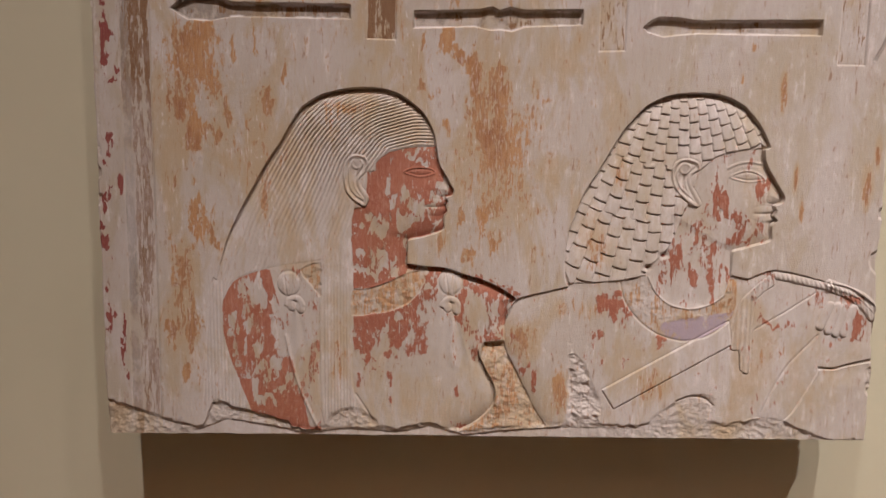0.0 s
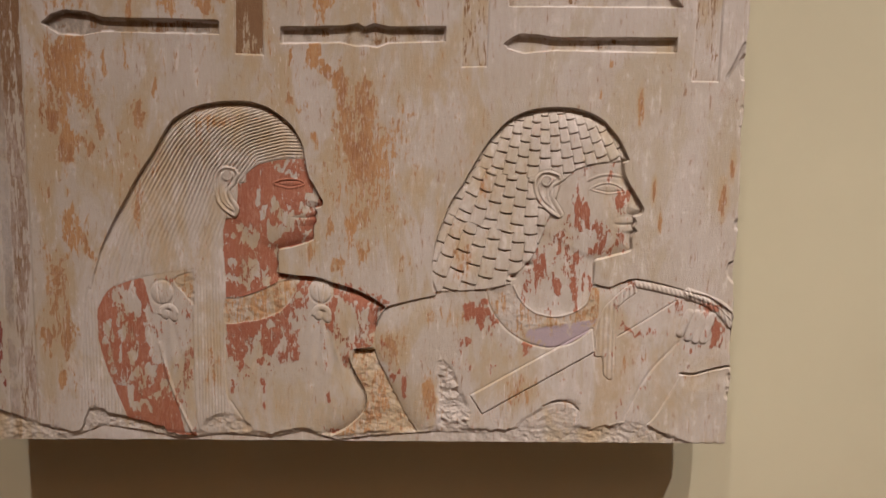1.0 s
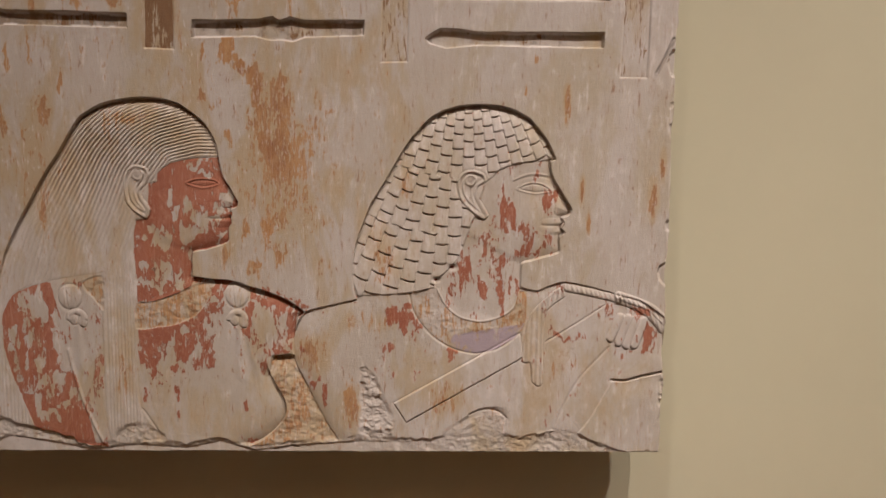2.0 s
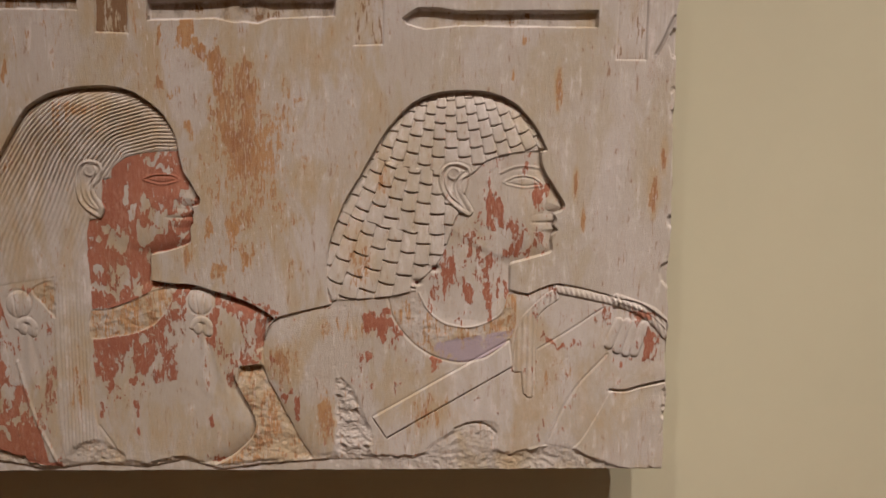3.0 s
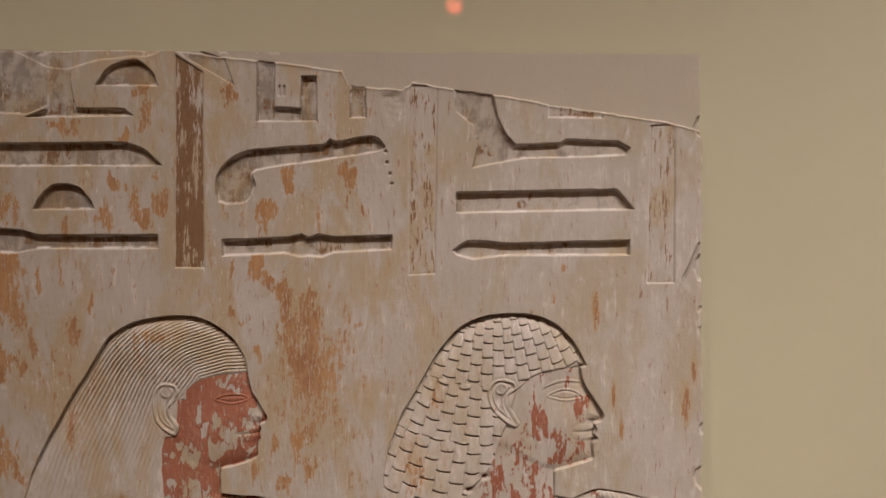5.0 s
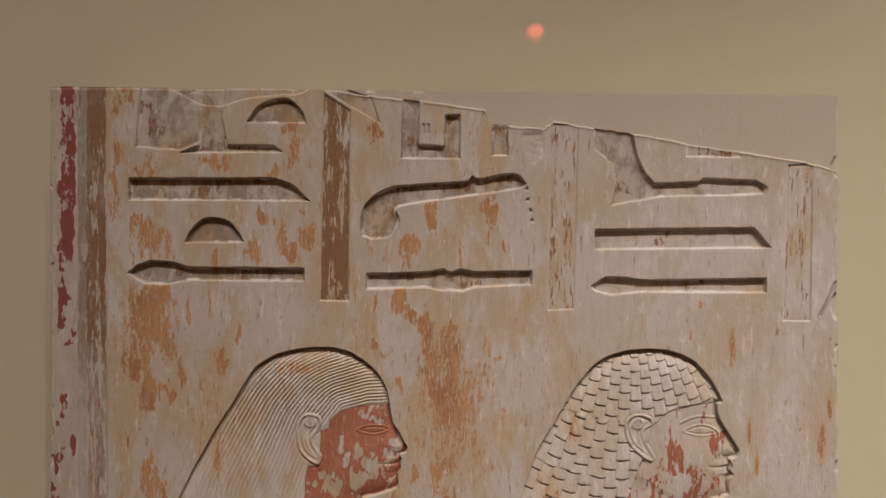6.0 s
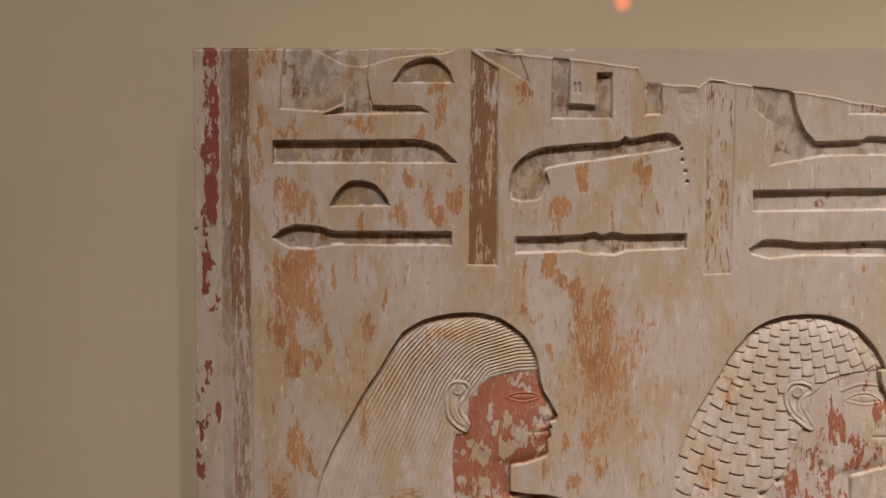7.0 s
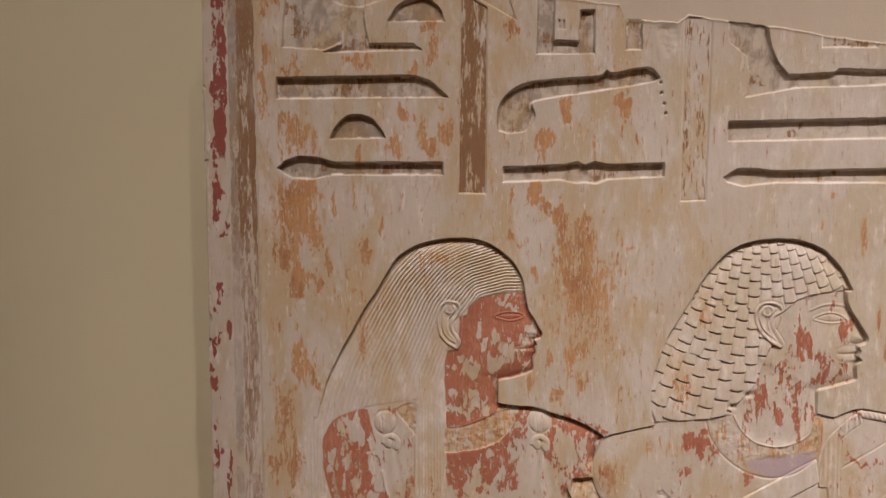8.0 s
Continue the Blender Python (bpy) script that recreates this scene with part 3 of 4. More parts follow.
# collar, buds, ear, eye and mouth
for pts in (COLLAR_A, COLLAR_A2):
    cd = within(flow(pts, True, 3))
    cm = step(cd, -0.6, 0.8)
    H += cm * (-0.9 + 1.3 * ROUGH + 0.5 * CRUMB)
    lay("red", cm, 0.12), lay("ochre", cm, 0.51 + 0.15 * RAG)
    kind("collar", cd, "rough ochre collar on the first figure")
for (u, v), up in zip(LOTUS, (True, False, True, False)):
    a, b = (U - u), (V - v)
    if up:  # an opening bud with three petals
        q = np.hypot(a / 12.5, np.where(b > 0, b / 13, b / 14))
        lump = 1.3 * np.sqrt(np.clip(1 - q ** 2, 0, 1)) - 0.7 * bell(np.abs(a) - 4 - 0.12 * b, 0.8) * (q < 1)
    else:  # two drooping lobes below a band
        arch = np.abs(np.hypot(a, b + 3) - 8.5) / 3.4 + 3 * step(-b - 3, 0, 3)
        q = np.minimum(np.hypot((np.abs(a - 1.5) - 5) / 5, (b + 4 + 0.25 * a) / 6.5), arch)
        lump = 1.2 * np.sqrt(np.clip(1 - q ** 2, 0, 1))
    H += lump - 0.5 * bell((q - 1.08) * 9, 0.9)
    lay("red", step(1.25 - q, 0, 0.25), 0.2)
for u, v, w in ((236, 128, 20), (413, 118, 28)):
    tri = step(w * (1 - (V - v + 30) / 70) - np.abs(U - u), -2, 4) * step(V - v + 40, 0, 10) * step(v + 24 - V, 0, 4)
    lay("red", tri, 0.30)
    H += 0.5 * tri * np.sin((U - u) / (1.2 + (v + 30 - V) * 0.03))


def ear(pts, mid):
    e = within(flow(pts, True, 4))
    em = step(e, -0.6, 0.6)
    front = step(U - mid[0], 4, 9) * step(mid[1] + 4 - V, 0, 6)
    rim = 1.3 * bell(e - 1.6, 1.3) * (1 - 0.8 * front) + 0.3 + 0.7 * bell(e - 6.3, 1.1) * (1 - front) * step(mid[1] + 10 - V, 0, 8)
    rim = rim + 1.4 * bell(np.hypot(U - mid[0] - 11, (V - mid[1] + 31) * 0.75), 4.6)
    rim = rim + 0.9 * bell(np.hypot(U - mid[0] - 3, V - mid[1] - 6) - 5.5, 1.2)
    pit = -2.2 * bell(np.hypot(U - mid[0] - 2, (V - mid[1] + 5) * 0.5), 4.0)
    fold = 0.9 * bell(np.hypot(U - mid[0] - 6, (V - mid[1] + 8) * 0.45), 2.4)
    global H
    H = H * (1 - em) + em * (rim + pit + fold + 0.6 + NOISE - 0.8 * bell(e - 5.0, 1.1)) - 0.5 * bell(e + 0.8, 0.8)
    return em, e


em, e = ear(EAR_A, (305, 306))
lay("red", em, 0.28)
kind("ear", e, "carved ear with traces of red paint")


def eye(pts, lid=None):
    global H
    q = within(flow(pts, True, 4))
    H = H + 0.75 * bell(q, 0.9) + 0.5 * step(q, 0.5, 4) - 0.5 * bell(q - 1.6, 0.8)
    if lid:
        H = H + 0.7 * bell(away(flow(lid)), 1.0) - 0.35 * bell(away(flow(np.array(lid) + (0, -3))), 1.0)


def mouth(pts, wing):
    """Two full lips that meet the profile, and the soft curve of a nostril."""
    global H
    (u0, v0), (u1, v1) = pts[0], pts[-1]
    mid, wide = (u0 + u1) / 2, (u1 - u0) / 2 + 1.5
    for dv_, tall in ((4.2, 4.4), (-5.4, 5.0)):
        q = np.hypot((U - mid - 2) / wide, (V - v0 - dv_) / tall)
        H = H + 0.36 * step(1 - q, -0.05, 0.8) - 0.2 * bell((q - 1.1) * 5, 0.8)
    H = H - 0.5 * bell(away(flow(pts)), 1.0)
    H = H - 0.6 * bell(away(flow([(wing[0] - 6, wing[1] + 6), (wing[0] - 8, wing[1]), (wing[0] - 5, wing[1] - 4.5), (wing[0] + 2, wing[1] - 5)])), 1.0)
    H = H + 0.3 * bell(np.hypot(U - wing[0] + 2, V - wing[1]), 5.0)


def cheek(u, v, r, high):
    global H
    H = H + high * np.exp(-(((U - u) / r) ** 2 + ((V - v) / (r * 1.2)) ** 2))


eye(EYE_A)
mouth(MOUTH_A, (404, 281))
cheek(368, 272, 20, 0.9)
cheek(380, 303, 14, -0.6)
cheek(382, 320, 14, 0.5)

# ---- second figure ----
WIG_LINE_B = flow(FIG_B)
outline = np.vstack([WIG_LINE_B, flow(FACE_B, cuts=3), flow(SHOUL_B), flow(RIGHT_B, cuts=3), flow(ARM_B)])
d = within(outline, 30) + 0.4 * ROUGH + 0.25 * CRUMB
m = step(d, -0.6, 0.5)
edge = np.minimum(away(np.vstack([WIG_LINE_B, flow(FACE_B, cuts=3), flow(SHOUL_B), flow(RIGHT_B[:9], cuts=3)]), 40), away(flow(ARM_B), 40))
deep = 1.9 + 4.4 * step(V, 185, 260) + 1.8 * step(V, 330, 380) + 1.4 * step(170 - V, 0, 20) * step(600 - U, 0, 60)
deep = deep * (1 - 0.35 * step(U, 730, 745) * step(110 - V, 0, 15)) * (1 - step(U, 824, 840) * step(118 - V, 0, 15))
body = -deep * np.exp(-edge / 9.0) - 0.25 + NOISE
H = H * (1 - m) + body * m
SECOND = m.copy()
lay("ochre", m, 0.29 + 0.1 * BLUR), lay("red", m, 0.29), lay("white", m, 0.27 + 0.26 * step(U, 590, 690))
# thin red rim: paint traces that also colour the outline's shadow
lay("red", step(5 - d, 0, 2) * m * step(V, 165, 185), 0.54)
blot("ochre", [(500, 120, 30, 40, 0.40), (540, 60, 24, 40, 0.37), (560, 150, 44, 20, 0.38), (640, 60, 60, 30, 0.32), (780, 100, 40, 50, 0.32)])
kind("figure_relief", d, "carved figure in sunk relief, its red paint mostly lost")
facing = m * step(U, 632, 640) * step(V, 150, 158)
lay("red", facing, 0.36)
neck_paint = facing * (1 - step(U, 712, 728)) * (1 - step(V, 255, 285))
lay("red", neck_paint, 0.40 + 0.16 * value_noise(U, V, 9, 110, 31))
patch("red", [(736, 250, 7, 17), (719, 278, 4, 8), (720, 263, 3, 6), (756, 286, 4, 9), (750, 233, 13, 3), (730, 234, 7, 8), (766, 295, 5, 5), (695, 253, 5, 13), (710, 266, 3, 16), (689, 234, 5, 11), (684, 215, 4, 13), (707, 218, 5, 17), (721, 202, 4, 16), (685, 189, 7, 14), (662, 202, 3, 15), (671, 227, 3, 12), (651, 189, 4, 8), (708, 183, 4, 10)], 0.6)
patch("red", [(591, 156, 11, 18), (581, 123, 5, 13), (614, 146, 10, 10), (600, 169, 17, 6), (797, 137, 4, 5), (781, 133, 10, 3), (878, 136, 7, 14), (767, 145, 3, 9), (510, 67, 4, 13), (500, 83, 5, 7), (653, 117, 4, 7)], 0.58)
blot("red", [(868, 165, 26, 10, 0.42), (800, 130, 14, 14, 0.36), (850, 120, 34, 40, 0.30), (790, 75, 12, 30, 0.36)])
jaw = within([(660, 255), (700, 232), (731, 219), (729, 192), (700, 156), (660, 160), (640, 190), (640, 215)])
H -= 1.0 * step(jaw, -5, 4)

# its short wig in overlapping curls that fan out from the crown
hair = np.vstack([WIG_LINE_B, BROW_B, [(684, 295)], WIGIN_B, WIGLOW_B])
hd = within(hair)
hm = step(hd, -0.4, 0.7)
ru, rv = U - 666, 515 - V
radius, turn = np.hypot(ru, rv), np.arctan2(ru, rv)
row0 = np.log((9.3 + 0.045 * radius) / 9.3) / 0.045
ring_no = np.clip(np.floor((row0 - 12.0) / 3.2), 0, 2).astype(int)
col = turn / np.array([0.070, 0.060, 0.052])[ring_no] + 0.3
ci = np.floor(col).astype(int)
row = row0 + 0.5 * (ci % 2) + 0.045 * (2 * (col - ci) - 1) ** 2 + 0.12 * value_noise(U, V, 30, 30, 14)
ri = np.floor(row).astype(int)
fc, fr = col - ci, row - ri
curl = 0.2 + 1.5 * fr ** 0.7 - 2.3 * step(fr, 0.9, 1.0) - 1.0 * np.abs(2 * fc - 1) ** 6
H = H + hm * (0.5 + curl)
lay("red", hm, 0.05), lay("white", hm, 0.52), lay("ochre", hm, 0.21)
blot("ochre", [(575, 230, 18, 50, 0.34), (600, 310, 14, 40, 0.34)])
kind("wig", hd, "short pale wig of overlapping carved curls")
CURL = np.where(hd > 0, ring_no * 10000 + (ci + 40) * 100 + ri, -1)

cd = np.minimum(within(flow(COLOUT_B)), -within(np.vstack([flow(COLIN_B), [(727, 260), (640, 260)]])))
cd = np.where(hd > -1, -9, cd)
cm = step(cd, -0.6, 0.8)
H += cm * (-0.2 + (0.9 * ROUGH + 0.4 * CRUMB) * step(V - 0.1 * U, 68, 76))
H += 0.9 * bell(away(flow(COLIN_B)), 1.0) * (V > 150) - 0.9 * bell(away(flow(COLOUT_B[:7])), 1.0)
lay("red", cm, 0.1), lay("ochre", cm, 0.48 + 0.25 * RAG), lay("white", cm, 0.1)
lay("purple", cm * (1 - step(V - 0.18 * U, 16, 22)) * step(U, 640, 660), 0.62)
kind("collar", cd, "broad ochre and dull purple collar on the second figure")
sd = within(SASH_B)
sm = step(sd, -0.5, 0.7)
H += sm * 1.1 - 0.6 * bell(sd + 0.8, 0.9)
lay("red", sm, 0.18)
kind("sash", sd, "plain pale sash across the chest")
td = within(flow(STRAP_B, True, 3))
H += step(td, -0.5, 0.7) * (0.9 + 0.4 * np.sin(U * 1.1)) - 0.4 * bell(td + 0.7, 0.8)
kind("strap", td, "hanging pale strap over the shoulder")
H -= 0.9 * bell(away(LINE_B), 0.9)
H -= 0.9 * bell(away(flow(FOREARM_B)), 1.3) * step(V, 25, 45)
for pts in (CORD_B, CORD_B2, CORD_B3):
    q = away(flow(pts))
    H += 2.0 * np.sqrt(np.clip(1 - (q / 4.6) ** 2, 0, 1)) * (1 + 0.16 * np.sin((U + 0.3 * V) * 1.25))
    kind("cord", 4.2 - q, "twisted red-tinted cord over the hand")
for a, b in (((843, 158), (833, 134)), ((852, 157), (842, 129)), ((861, 156), (851, 126)), ((870, 154), (860, 126))):
    q = away([a, b])
    H = np.where(q < 4.7, np.maximum(H, 1.6 * np.sqrt(np.clip(1 - (q / 4.7) ** 2, 0, 1)) + 0.2), H)
H -= 3.6 * bell(away(flow([(836, 85), (852, 84), (869, 89), (892, 94)])), 1.3) + 1.2 * step(within([(836, 85), (852, 84), (869, 89), (893, 94), (893, 60), (828, 62)], 30), 0, 4) * step(V, 62, 84)
for u, v in ((634, 199), (652, 213)):
    q = np.hypot((U - u) / 1.5, V - v)
    H -= 3.0 * bell(q, 3.0)
    lay("maroon", bell(q, 3.2), 0.75)
em, e = ear(EAR_B, (668, 304))
lay("red", em, 0.30)
kind("ear", e, "carved ear, mostly bare stone")
eye(EYE_B, LID_B)
mouth(MOUTH_B, (772, 277))
cheek(735, 272, 20, 1.0)
cheek(742, 303, 15, -0.7)
cheek(735, 322, 16, 0.4)

# ---- breaks, scars and repairs ----


def scar(pts, deep, coarse=1.0):
    global H
    q = within(flow(pts, True, 4)) + 3.5 * ROUGH
    k = step(q, -2.0, 4.0)
    H = H * (1 - k) + (-deep + coarse * (1.8 * ROUGH + 0.7 * CRUMB + 1.5 * value_noise(U, V, 34, 26, 51, 2))) * k
    lay("red", k, 0.12), lay("ochre", k, 0.36), lay("white", k, 0.44), lay("brown", k, 0.1)
    return q


scar([(549, 100), (566, 88), (577, 62), (590, 34), (580, 6), (556, 4), (548, 50)], 1.8, 1.7)
scar([(645, 22), (672, 44), (691, 52), (714, 50), (719, 36), (706, 12), (660, 10)], 1.4, 0.9)
hollow = (1 - FIRST) * (1 - SECOND) * step(within([(425, -5), (452, 112), (478, 112), (560, -5)]), -2, 2)
H = H * (1 - hollow) + (-1.0 - 4.2 * np.maximum(step(V, 84, 110), step((U - 452) / (30 + 0.65 * (101 - V)), 0.25, 0.95)) + 1.5 * ROUGH + 0.7 * CRUMB + 1.2 * value_noise(U, V, 34, 26, 52, 2)) * hollow
lay("ochre", hollow, 0.49 + 0.2 * RAG), lay("brown", hollow, 0.0), lay("red", hollow, 0.1)
scar([(278, 26), (300, 34), (324, 24), (330, 12), (300, 8), (270, 8)], 1.2, 1.0)
H -= 1.4 * bell(away(flow([(674, 44), (690, 50), (706, 48), (716, 40)])), 1.3)
foot_line = np.interp(U[0], [20, 50, 84, 121, 157, 209, 248, 300, 352, 391, 430, 469, 548, 613, 700, 760, 894], [40, 32, 18, 8, 22, 14, 6, 12, 8, 16, 5, 10, 16, 15, 20, 13, -9])
low_line = np.maximum(foot_line, np.interp(U[0], [126, 142, 152, 195, 228, 236, 733, 752, 772, 798, 845], [0, 38, 36, 25, 16, 0, 16, 21, 24, 20, 0]))
gap = low_line[None, :] + 5.0 * ROUGH + 2.0 * CRUMB - V
k = step(gap, -3.0, 2.5)
chip = -2.6 + 1.8 * ROUGH + 0.9 * CRUMB
left_chip = 1 - step(U, 100, 135)
H = H * (1 - k) + (chip - 0.4 * left_chip) * k
lay("red", k, 0.1), lay("ochre", k, 0.3), lay("maroon", k, 0.0), lay("brown", k, 0.1), lay("white", k, 0.25)
foot = (foot_line[None, :] - 4 + 1.5 * ROUGH - V)
f = step(foot, -0.8, 0.8) * step(U, 112, 128) * (1 - step(U, 470, 700))
H = H * (1 - f) + (-4.0 + 0.3 * NOISE) * f
lay("white", f, 0.55), lay("ochre", f, 0.05)
kind("plaster_fill", f, "pale smooth plaster repair along the broken foot", 0.5)

break_v = np.interp(U[0], [300, 323, 352, 374, 413, 443, 502, 508, 536, 567, 579, 622, 682, 730, 786, 856, 894], [700, 680, 676, 673, 669, 666, 657, 642, 639, 637, 645, 637, 629, 619, 611, 600, 590])
over = V - break_v[None, :] - 1.2 * CRUMB
k = step(over, -0.6, 0.6)
H = H + 0.7 * bell(over + 1.2, 1.4) * step(U, 330, 360)
H = H * (1 - k) + (-2.4 + 0.25 * NOISE) * k
for key in MASK:
    lay(key, k, 0.0)
lay("fill", k, 0.92)
kind("plaster_fill", over, "smooth tan plaster repair above the broken upper edge")
flake = within([(322, 681), (352, 662), (386, 642), (376, 672), (345, 682)])
H -= 1.6 * step(flake, -0.3, 0.8)
lay("brown", step(flake, -0.3, 0.8), 0.1), lay("grey", step(flake, -0.3, 0.8), 0.4)
shell = within(flow([(150, 690), (175, 668), (205, 662), (250, 672), (300, 676), (300, 692)], True)) + 2 * ROUGH
H -= 1.5 * step(shell, -0.6, 1.5)
scar([(543, 632), (566, 634), (570, 612), (556, 598), (546, 612)], 1.0, 0.6)

# nicks along the rim
rim = np.minimum(np.minimum(U - LEFT, RIGHT - U), HIGH_R + 8 - V)
H -= 3.0 * step(value_noise(U, V, 13, 17, 41), 0.2, 0.6) * step(7 - rim, 0, 7)
H -= 1.2 * step(2.2 - rim, 0, 2.2)
for u, v, r in ((894, 440, 9), (894, 205, 10), (894, 262, 6), (20, 300, 6), (894, 592, 8)):
    H -= 3 * step(r + 4 * ROUGH - np.hypot(U - u, (V - v) * 0.6), 0, 3)
# scratches and pock marks
for _ in range(90):
    u, v = rng.uniform(90, 880), rng.uniform(150, 650)
    lean, long = rng.normal(0, 0.12), rng.uniform(4, 22)
    H -= rng.uniform(0.15, 0.4) * bell(away([(u, v), (u + lean * long, v + long)], 3), 0.6)
for _ in range(160):
    u, v, r = rng.uniform(30, 880), rng.uniform(20, 660), rng.uniform(0.7, 1.6)
    w = window(np.array([[u, v]]), 6)
    H[w] -= 0.4 * bell(np.hypot(U[w] - u, V[w] - v), r)

# ---- meshes from the carved sheet ----
BASE = Vector(((LEFT + RIGHT) / 2000, 0.0, 1.2))
P = np.stack([(U - BASE.x * 1000) / 1000, -H / 1000, V / 1000], -1).astype(np.float32)
du, dv = np.gradient(P, axis=1), np.gradient(P, axis=0)
NORM = np.cross(du, dv)
NORM /= np.linalg.norm(NORM, axis=-1, keepdims=True) + 1e-12
INK = {"pigment": np.stack([MASK[k] for k in ("red", "ochre", "brown", "maroon")], -1), "wash": np.stack([MASK[k] for k in ("purple", "grey", "white", "fill")], -1)}


def sheet(name, where, parent, label=""):
    """The quads of the carved sheet whose lower left corner is marked, as one mesh."""
    j, i = np.nonzero(where[:-1, :-1])
    a = j * NU + i
    quads = np.stack([a, a + 1, a + NU + 1, a + NU], -1)
    used, index = np.unique(quads, return_inverse=True)
    me = bpy.data.meshes.new(name)
    me.vertices.add(len(used)), me.loops.add(quads.size), me.polygons.add(len(quads))
    me.vertices.foreach_set("co", P.reshape(-1, 3)[used].ravel())
    me.loops.foreach_set("vertex_index", index.ravel().astype(np.int32))
    me.polygons.foreach_set("loop_start", np.arange(0, quads.size, 4, dtype=np.int32))
    me.update(calc_edges=True)
    me.polygons.foreach_set("use_smooth", np.ones(len(quads), bool))
    for key, values in INK.items():
        att = me.attributes.new(key, "FLOAT_COLOR", "POINT")
        att.data.foreach_set("color", values.reshape(-1, 4)[used].ravel())
    me.normals_split_custom_set_from_vertices(NORM.reshape(-1, 3)[used])
    me.materials.append(LIMESTONE)
    ob = new(name, me)
    ob.parent = parent
    return tagged(ob, label)


slab = tagged(new("limestone_relief"), "painted limestone slab with two carved figures, hung on a wall", "relief")
slab.location = BASE
for k, (name, label) in KINDS.items():
    where = LABEL == k
    if where.sum() < 12:
        continue
    if label.startswith("short pale wig"):
        ids, sizes = np.unique(CURL[where], return_counts=True)
        big = ids[sizes > 2]
        own = np.isin(CURL, big) & where
        wig = sheet("wig", where & ~own, slab, label)
        for c in big:
            sheet("curl", where & (CURL == c), wig)
        continue
    sheet(name, where, slab, label)

# the sawn body behind the carved face
ring = np.concatenate([P[0, :], P[1:, -1], P[-1, -2::-1], P[-2:0:-1, 0]])[::2]
bm = bmesh.new()
rows_ = []
for depth, grow in ((None, 1.0), (0.012, 0.9985), (0.022, 0.998), (0.030, 0.997)):
    rows_.append([bm.verts.new((p[0] * grow, p[1] if depth is None else depth + 0.0012 * math.sin(i * 0.7), 0.34 + (p[2] - 0.34) * grow)) for i, p in enumerate(ring)])
for a, b in zip(rows_, rows_[1:]):
    for i in range(len(ring)):
        j = (i + 1) % len(ring)
        bm.faces.new((a[i], b[i], b[j], a[j]))
bm.faces.new(rows_[-1][::-1])
part("slab_body", bm, STONE_SIDE, slab, "sawn stone edges of the slab")
for x in (-0.28, 0.28):
    for z in (0.16, 0.52):
        part("bracket", block(x - 0.02, x + 0.02, 0.028, BACK, z - 0.02, z + 0.02, 0.002), BLACK, slab, "dark metal wall bracket")


# ---- lamps and the glazed front ----


def tube(a, b, r, seg=16, r2=None):
    bm = bmesh.new()
    a, b = Vector(a), Vector(b)
    m = Matrix.Translation((a + b) / 2) @ (b - a).to_track_quat("Z", "Y").to_matrix().to_4x4()
    bmesh.ops.create_cone(bm, cap_ends=True, segments=seg, radius1=r, radius2=r if r2 is None else r2, depth=(b - a).length, matrix=m)
    for f in bm.faces:
        f.smooth = len(f.verts) == 4
    return bm


def red_lens(drop):
    """A domed red lens, hottest in its middle."""
    m, n, l, b = material("red_lens", 0.4)
    b.inputs["Base Color"].default_value = (0.5, 0.05, 0.03, 1)
    b.inputs["Emission Color"].default_value = (1.0, 0.13, 0.06, 1)
    g = Graph(n, l)
    d = n.new("ShaderNodeVectorMath")
    d.operation = "DISTANCE"
    l.new(g.coord, d.inputs[0])
    d.inputs[1].default_value = (0, 0.004, drop)
    l.new(g.math("MULTIPLY", g.math("SUBTRACT", 1.0, g.ramp(d.outputs["Value"], 0.007, 0.023)), 26.0), b.inputs["Emission Strength"])
    return m


def clear_glass():
    m = bpy.data.materials.new("clear_glass")
    m.use_nodes = True
    n, l = m.node_tree.nodes, m.node_tree.links
    n.remove(n["Principled BSDF"])
    mix, clear, gloss, fr = n.new("ShaderNodeMixShader"), n.new("ShaderNodeBsdfTransparent"), n.new("ShaderNodeBsdfGlossy"), n.new("ShaderNodeFresnel")
    gloss.inputs["Roughness"].default_value = 0.0
    fr.inputs["IOR"].default_value = 1.3
    l.new(fr.outputs[0], mix.inputs[0]), l.new(clear.outputs[0], mix.inputs[1]), l.new(gloss.outputs[0], mix.inputs[2])
    l.new(mix.outputs[0], n["Material Output"].inputs["Surface"])
    return m


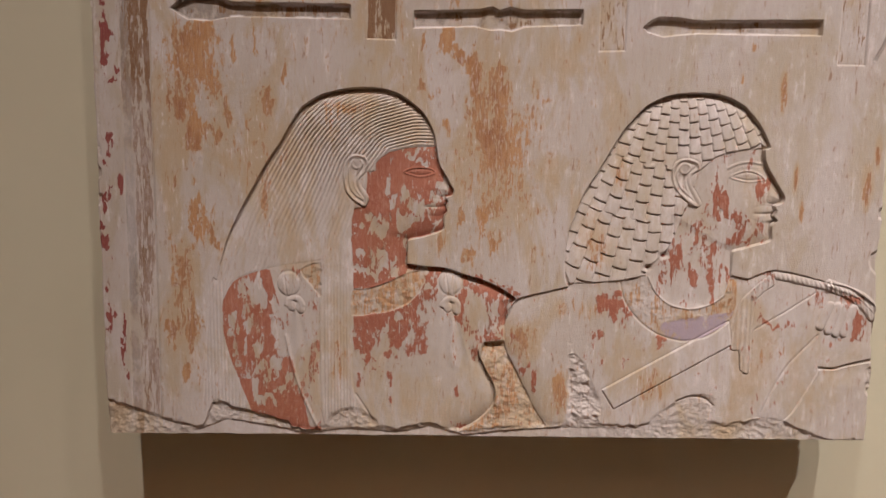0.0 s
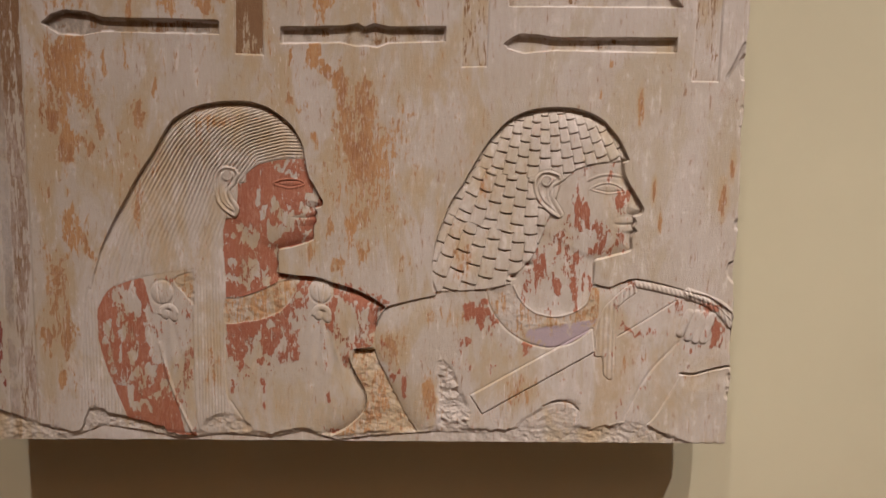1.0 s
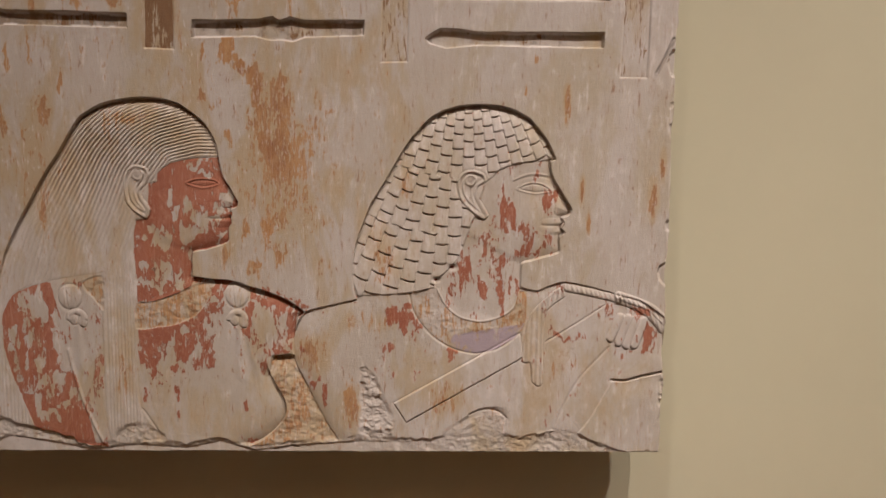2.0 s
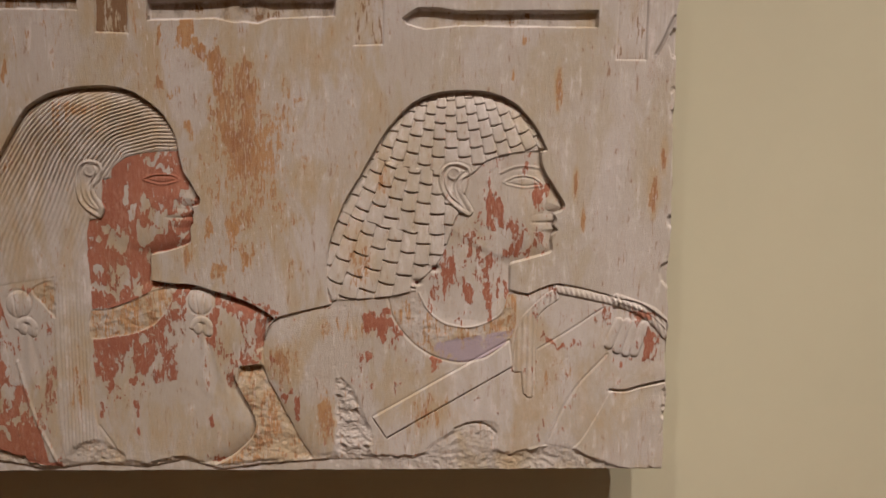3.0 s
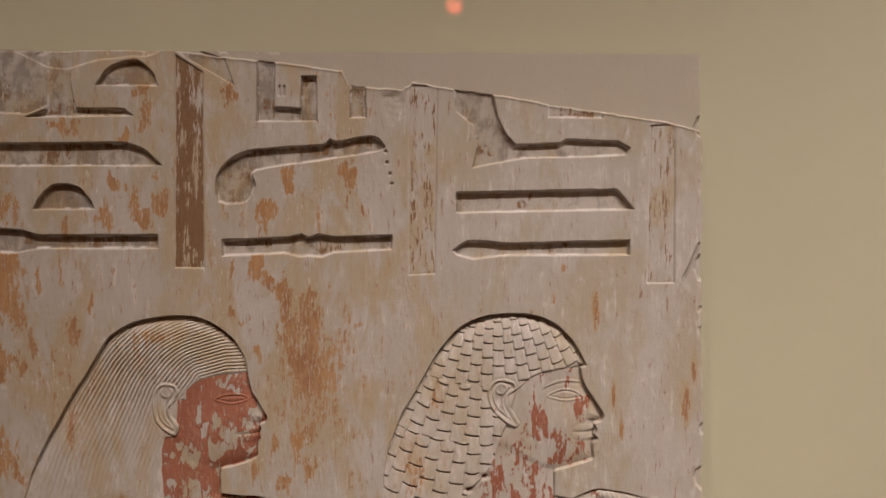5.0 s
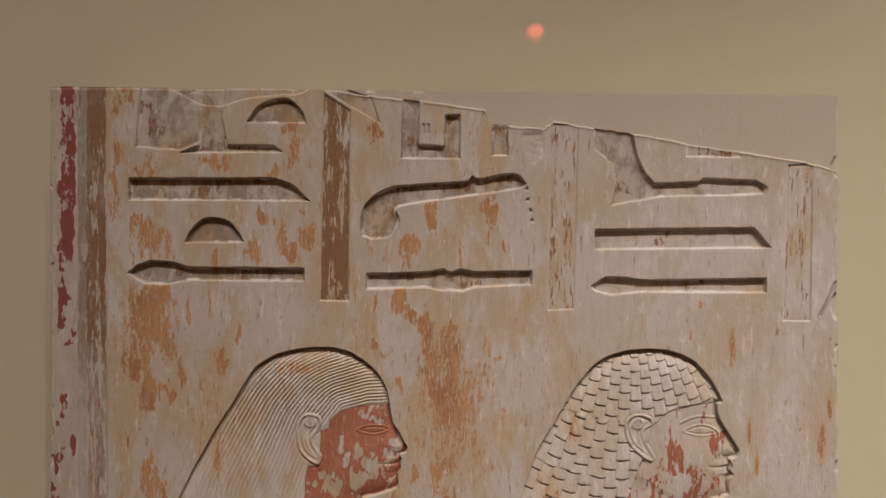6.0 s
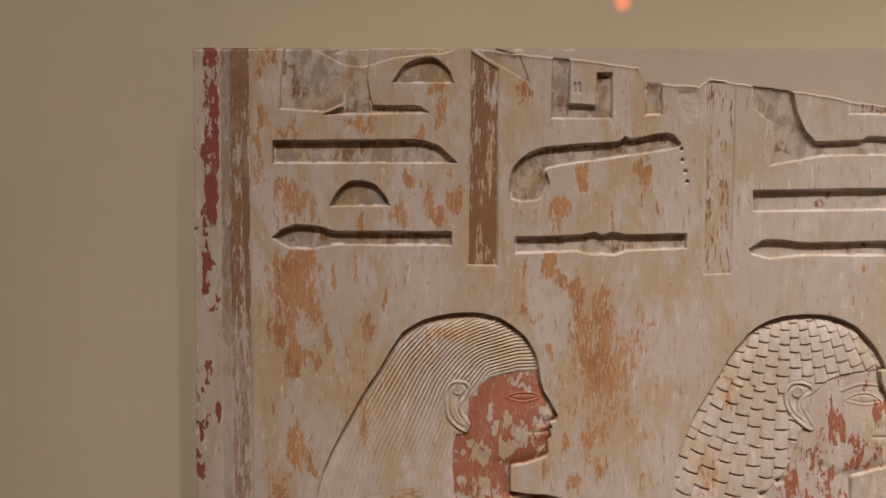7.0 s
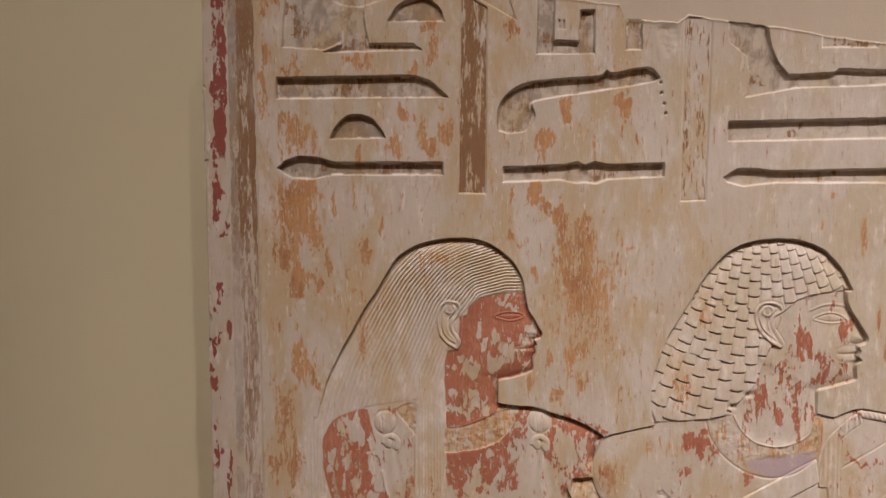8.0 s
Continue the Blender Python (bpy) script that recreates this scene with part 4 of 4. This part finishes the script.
track = tagged(new("lighting_track"), "black ceiling track for the gallery spots", "track")
track.location = (1.2, -1.75, CEILING)
part("rail", block(-1.6, 1.7, -0.018, 0.018, -0.035, 0.0), BLACK, track)
part("end_cap", block(1.7, 1.72, -0.02, 0.02, -0.037, 0.0), BLACK, track)
for eye, target, watts in SPOTS:
    e, t = Vector(eye), Vector(target)
    way = (t - e).normalized()
    s = tagged(new("spotlight"), "black track spotlight aimed at the relief", "lamp", "spotlights on the track")
    s.location = (e.x, e.y, CEILING - 0.035)
    o = e - s.location
    part("stem", tube((0, 0, 0), o - way * 0.14, 0.009), BLACK, s)
    part("can", tube(o - way * 0.20, o - way * 0.10, 0.05, 24), BLACK, s)
# housing for the added fill panel, out of view
light = tagged(new("fill_panel_housing"), "unseen ceiling panel, added for warm fill light", "lamp")
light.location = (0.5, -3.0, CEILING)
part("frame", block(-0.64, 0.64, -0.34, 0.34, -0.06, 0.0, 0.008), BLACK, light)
sensor = tagged(new("indicator_lamp"), "small red indicator lamp hanging on a thin rod", "lamp")
sensor.location = (0.655, -0.92, CEILING)
drop = 2.17 - CEILING
RED_LENS = red_lens(drop)
part("rod", tube((0, -0.02, 0), (0, -0.02, drop + 0.02), 0.004), BLACK, sensor)
part("housing", tube((0, -0.04, drop), (0, -0.004, drop), 0.024, 24), BLACK, sensor)
part("lens", tube((0, -0.004, drop), (0, 0.008, drop), 0.023, 24, 0.018), RED_LENS, sensor, "glowing red lens")

tagged(part("trim", block(-0.345, -0.309, 0.035, BACK, 0.0, CEILING, 0.004), BLACK), "dark brown upright trim on the wall", "trim", kind="structure")
PANE = -0.10
case = tagged(new("glazed_screen"), "clear glass screen in a black frame before the relief", "glass screen")
case.location = (0.5, PANE, 0)
pane = part("pane", block(-1.6, 1.6, -0.003, 0.003, 0.30, 2.6), clear_glass(), case, "clear glass")
pane.visible_shadow = False
part("post", block(-1.64, -1.6, -0.02, 0.02, 0.0, 2.62, 0.003), BLACK, case)
part("post", block(1.6, 1.64, -0.02, 0.02, 0.0, 2.62, 0.003), BLACK, case)
part("rail", block(-1.6, 1.6, -0.02, 0.02, 2.6, 2.62, 0.003), BLACK, case)
part("rail", block(-1.6, 1.6, -0.02, 0.02, 0.0, 0.30, 0.003), BLACK, case)
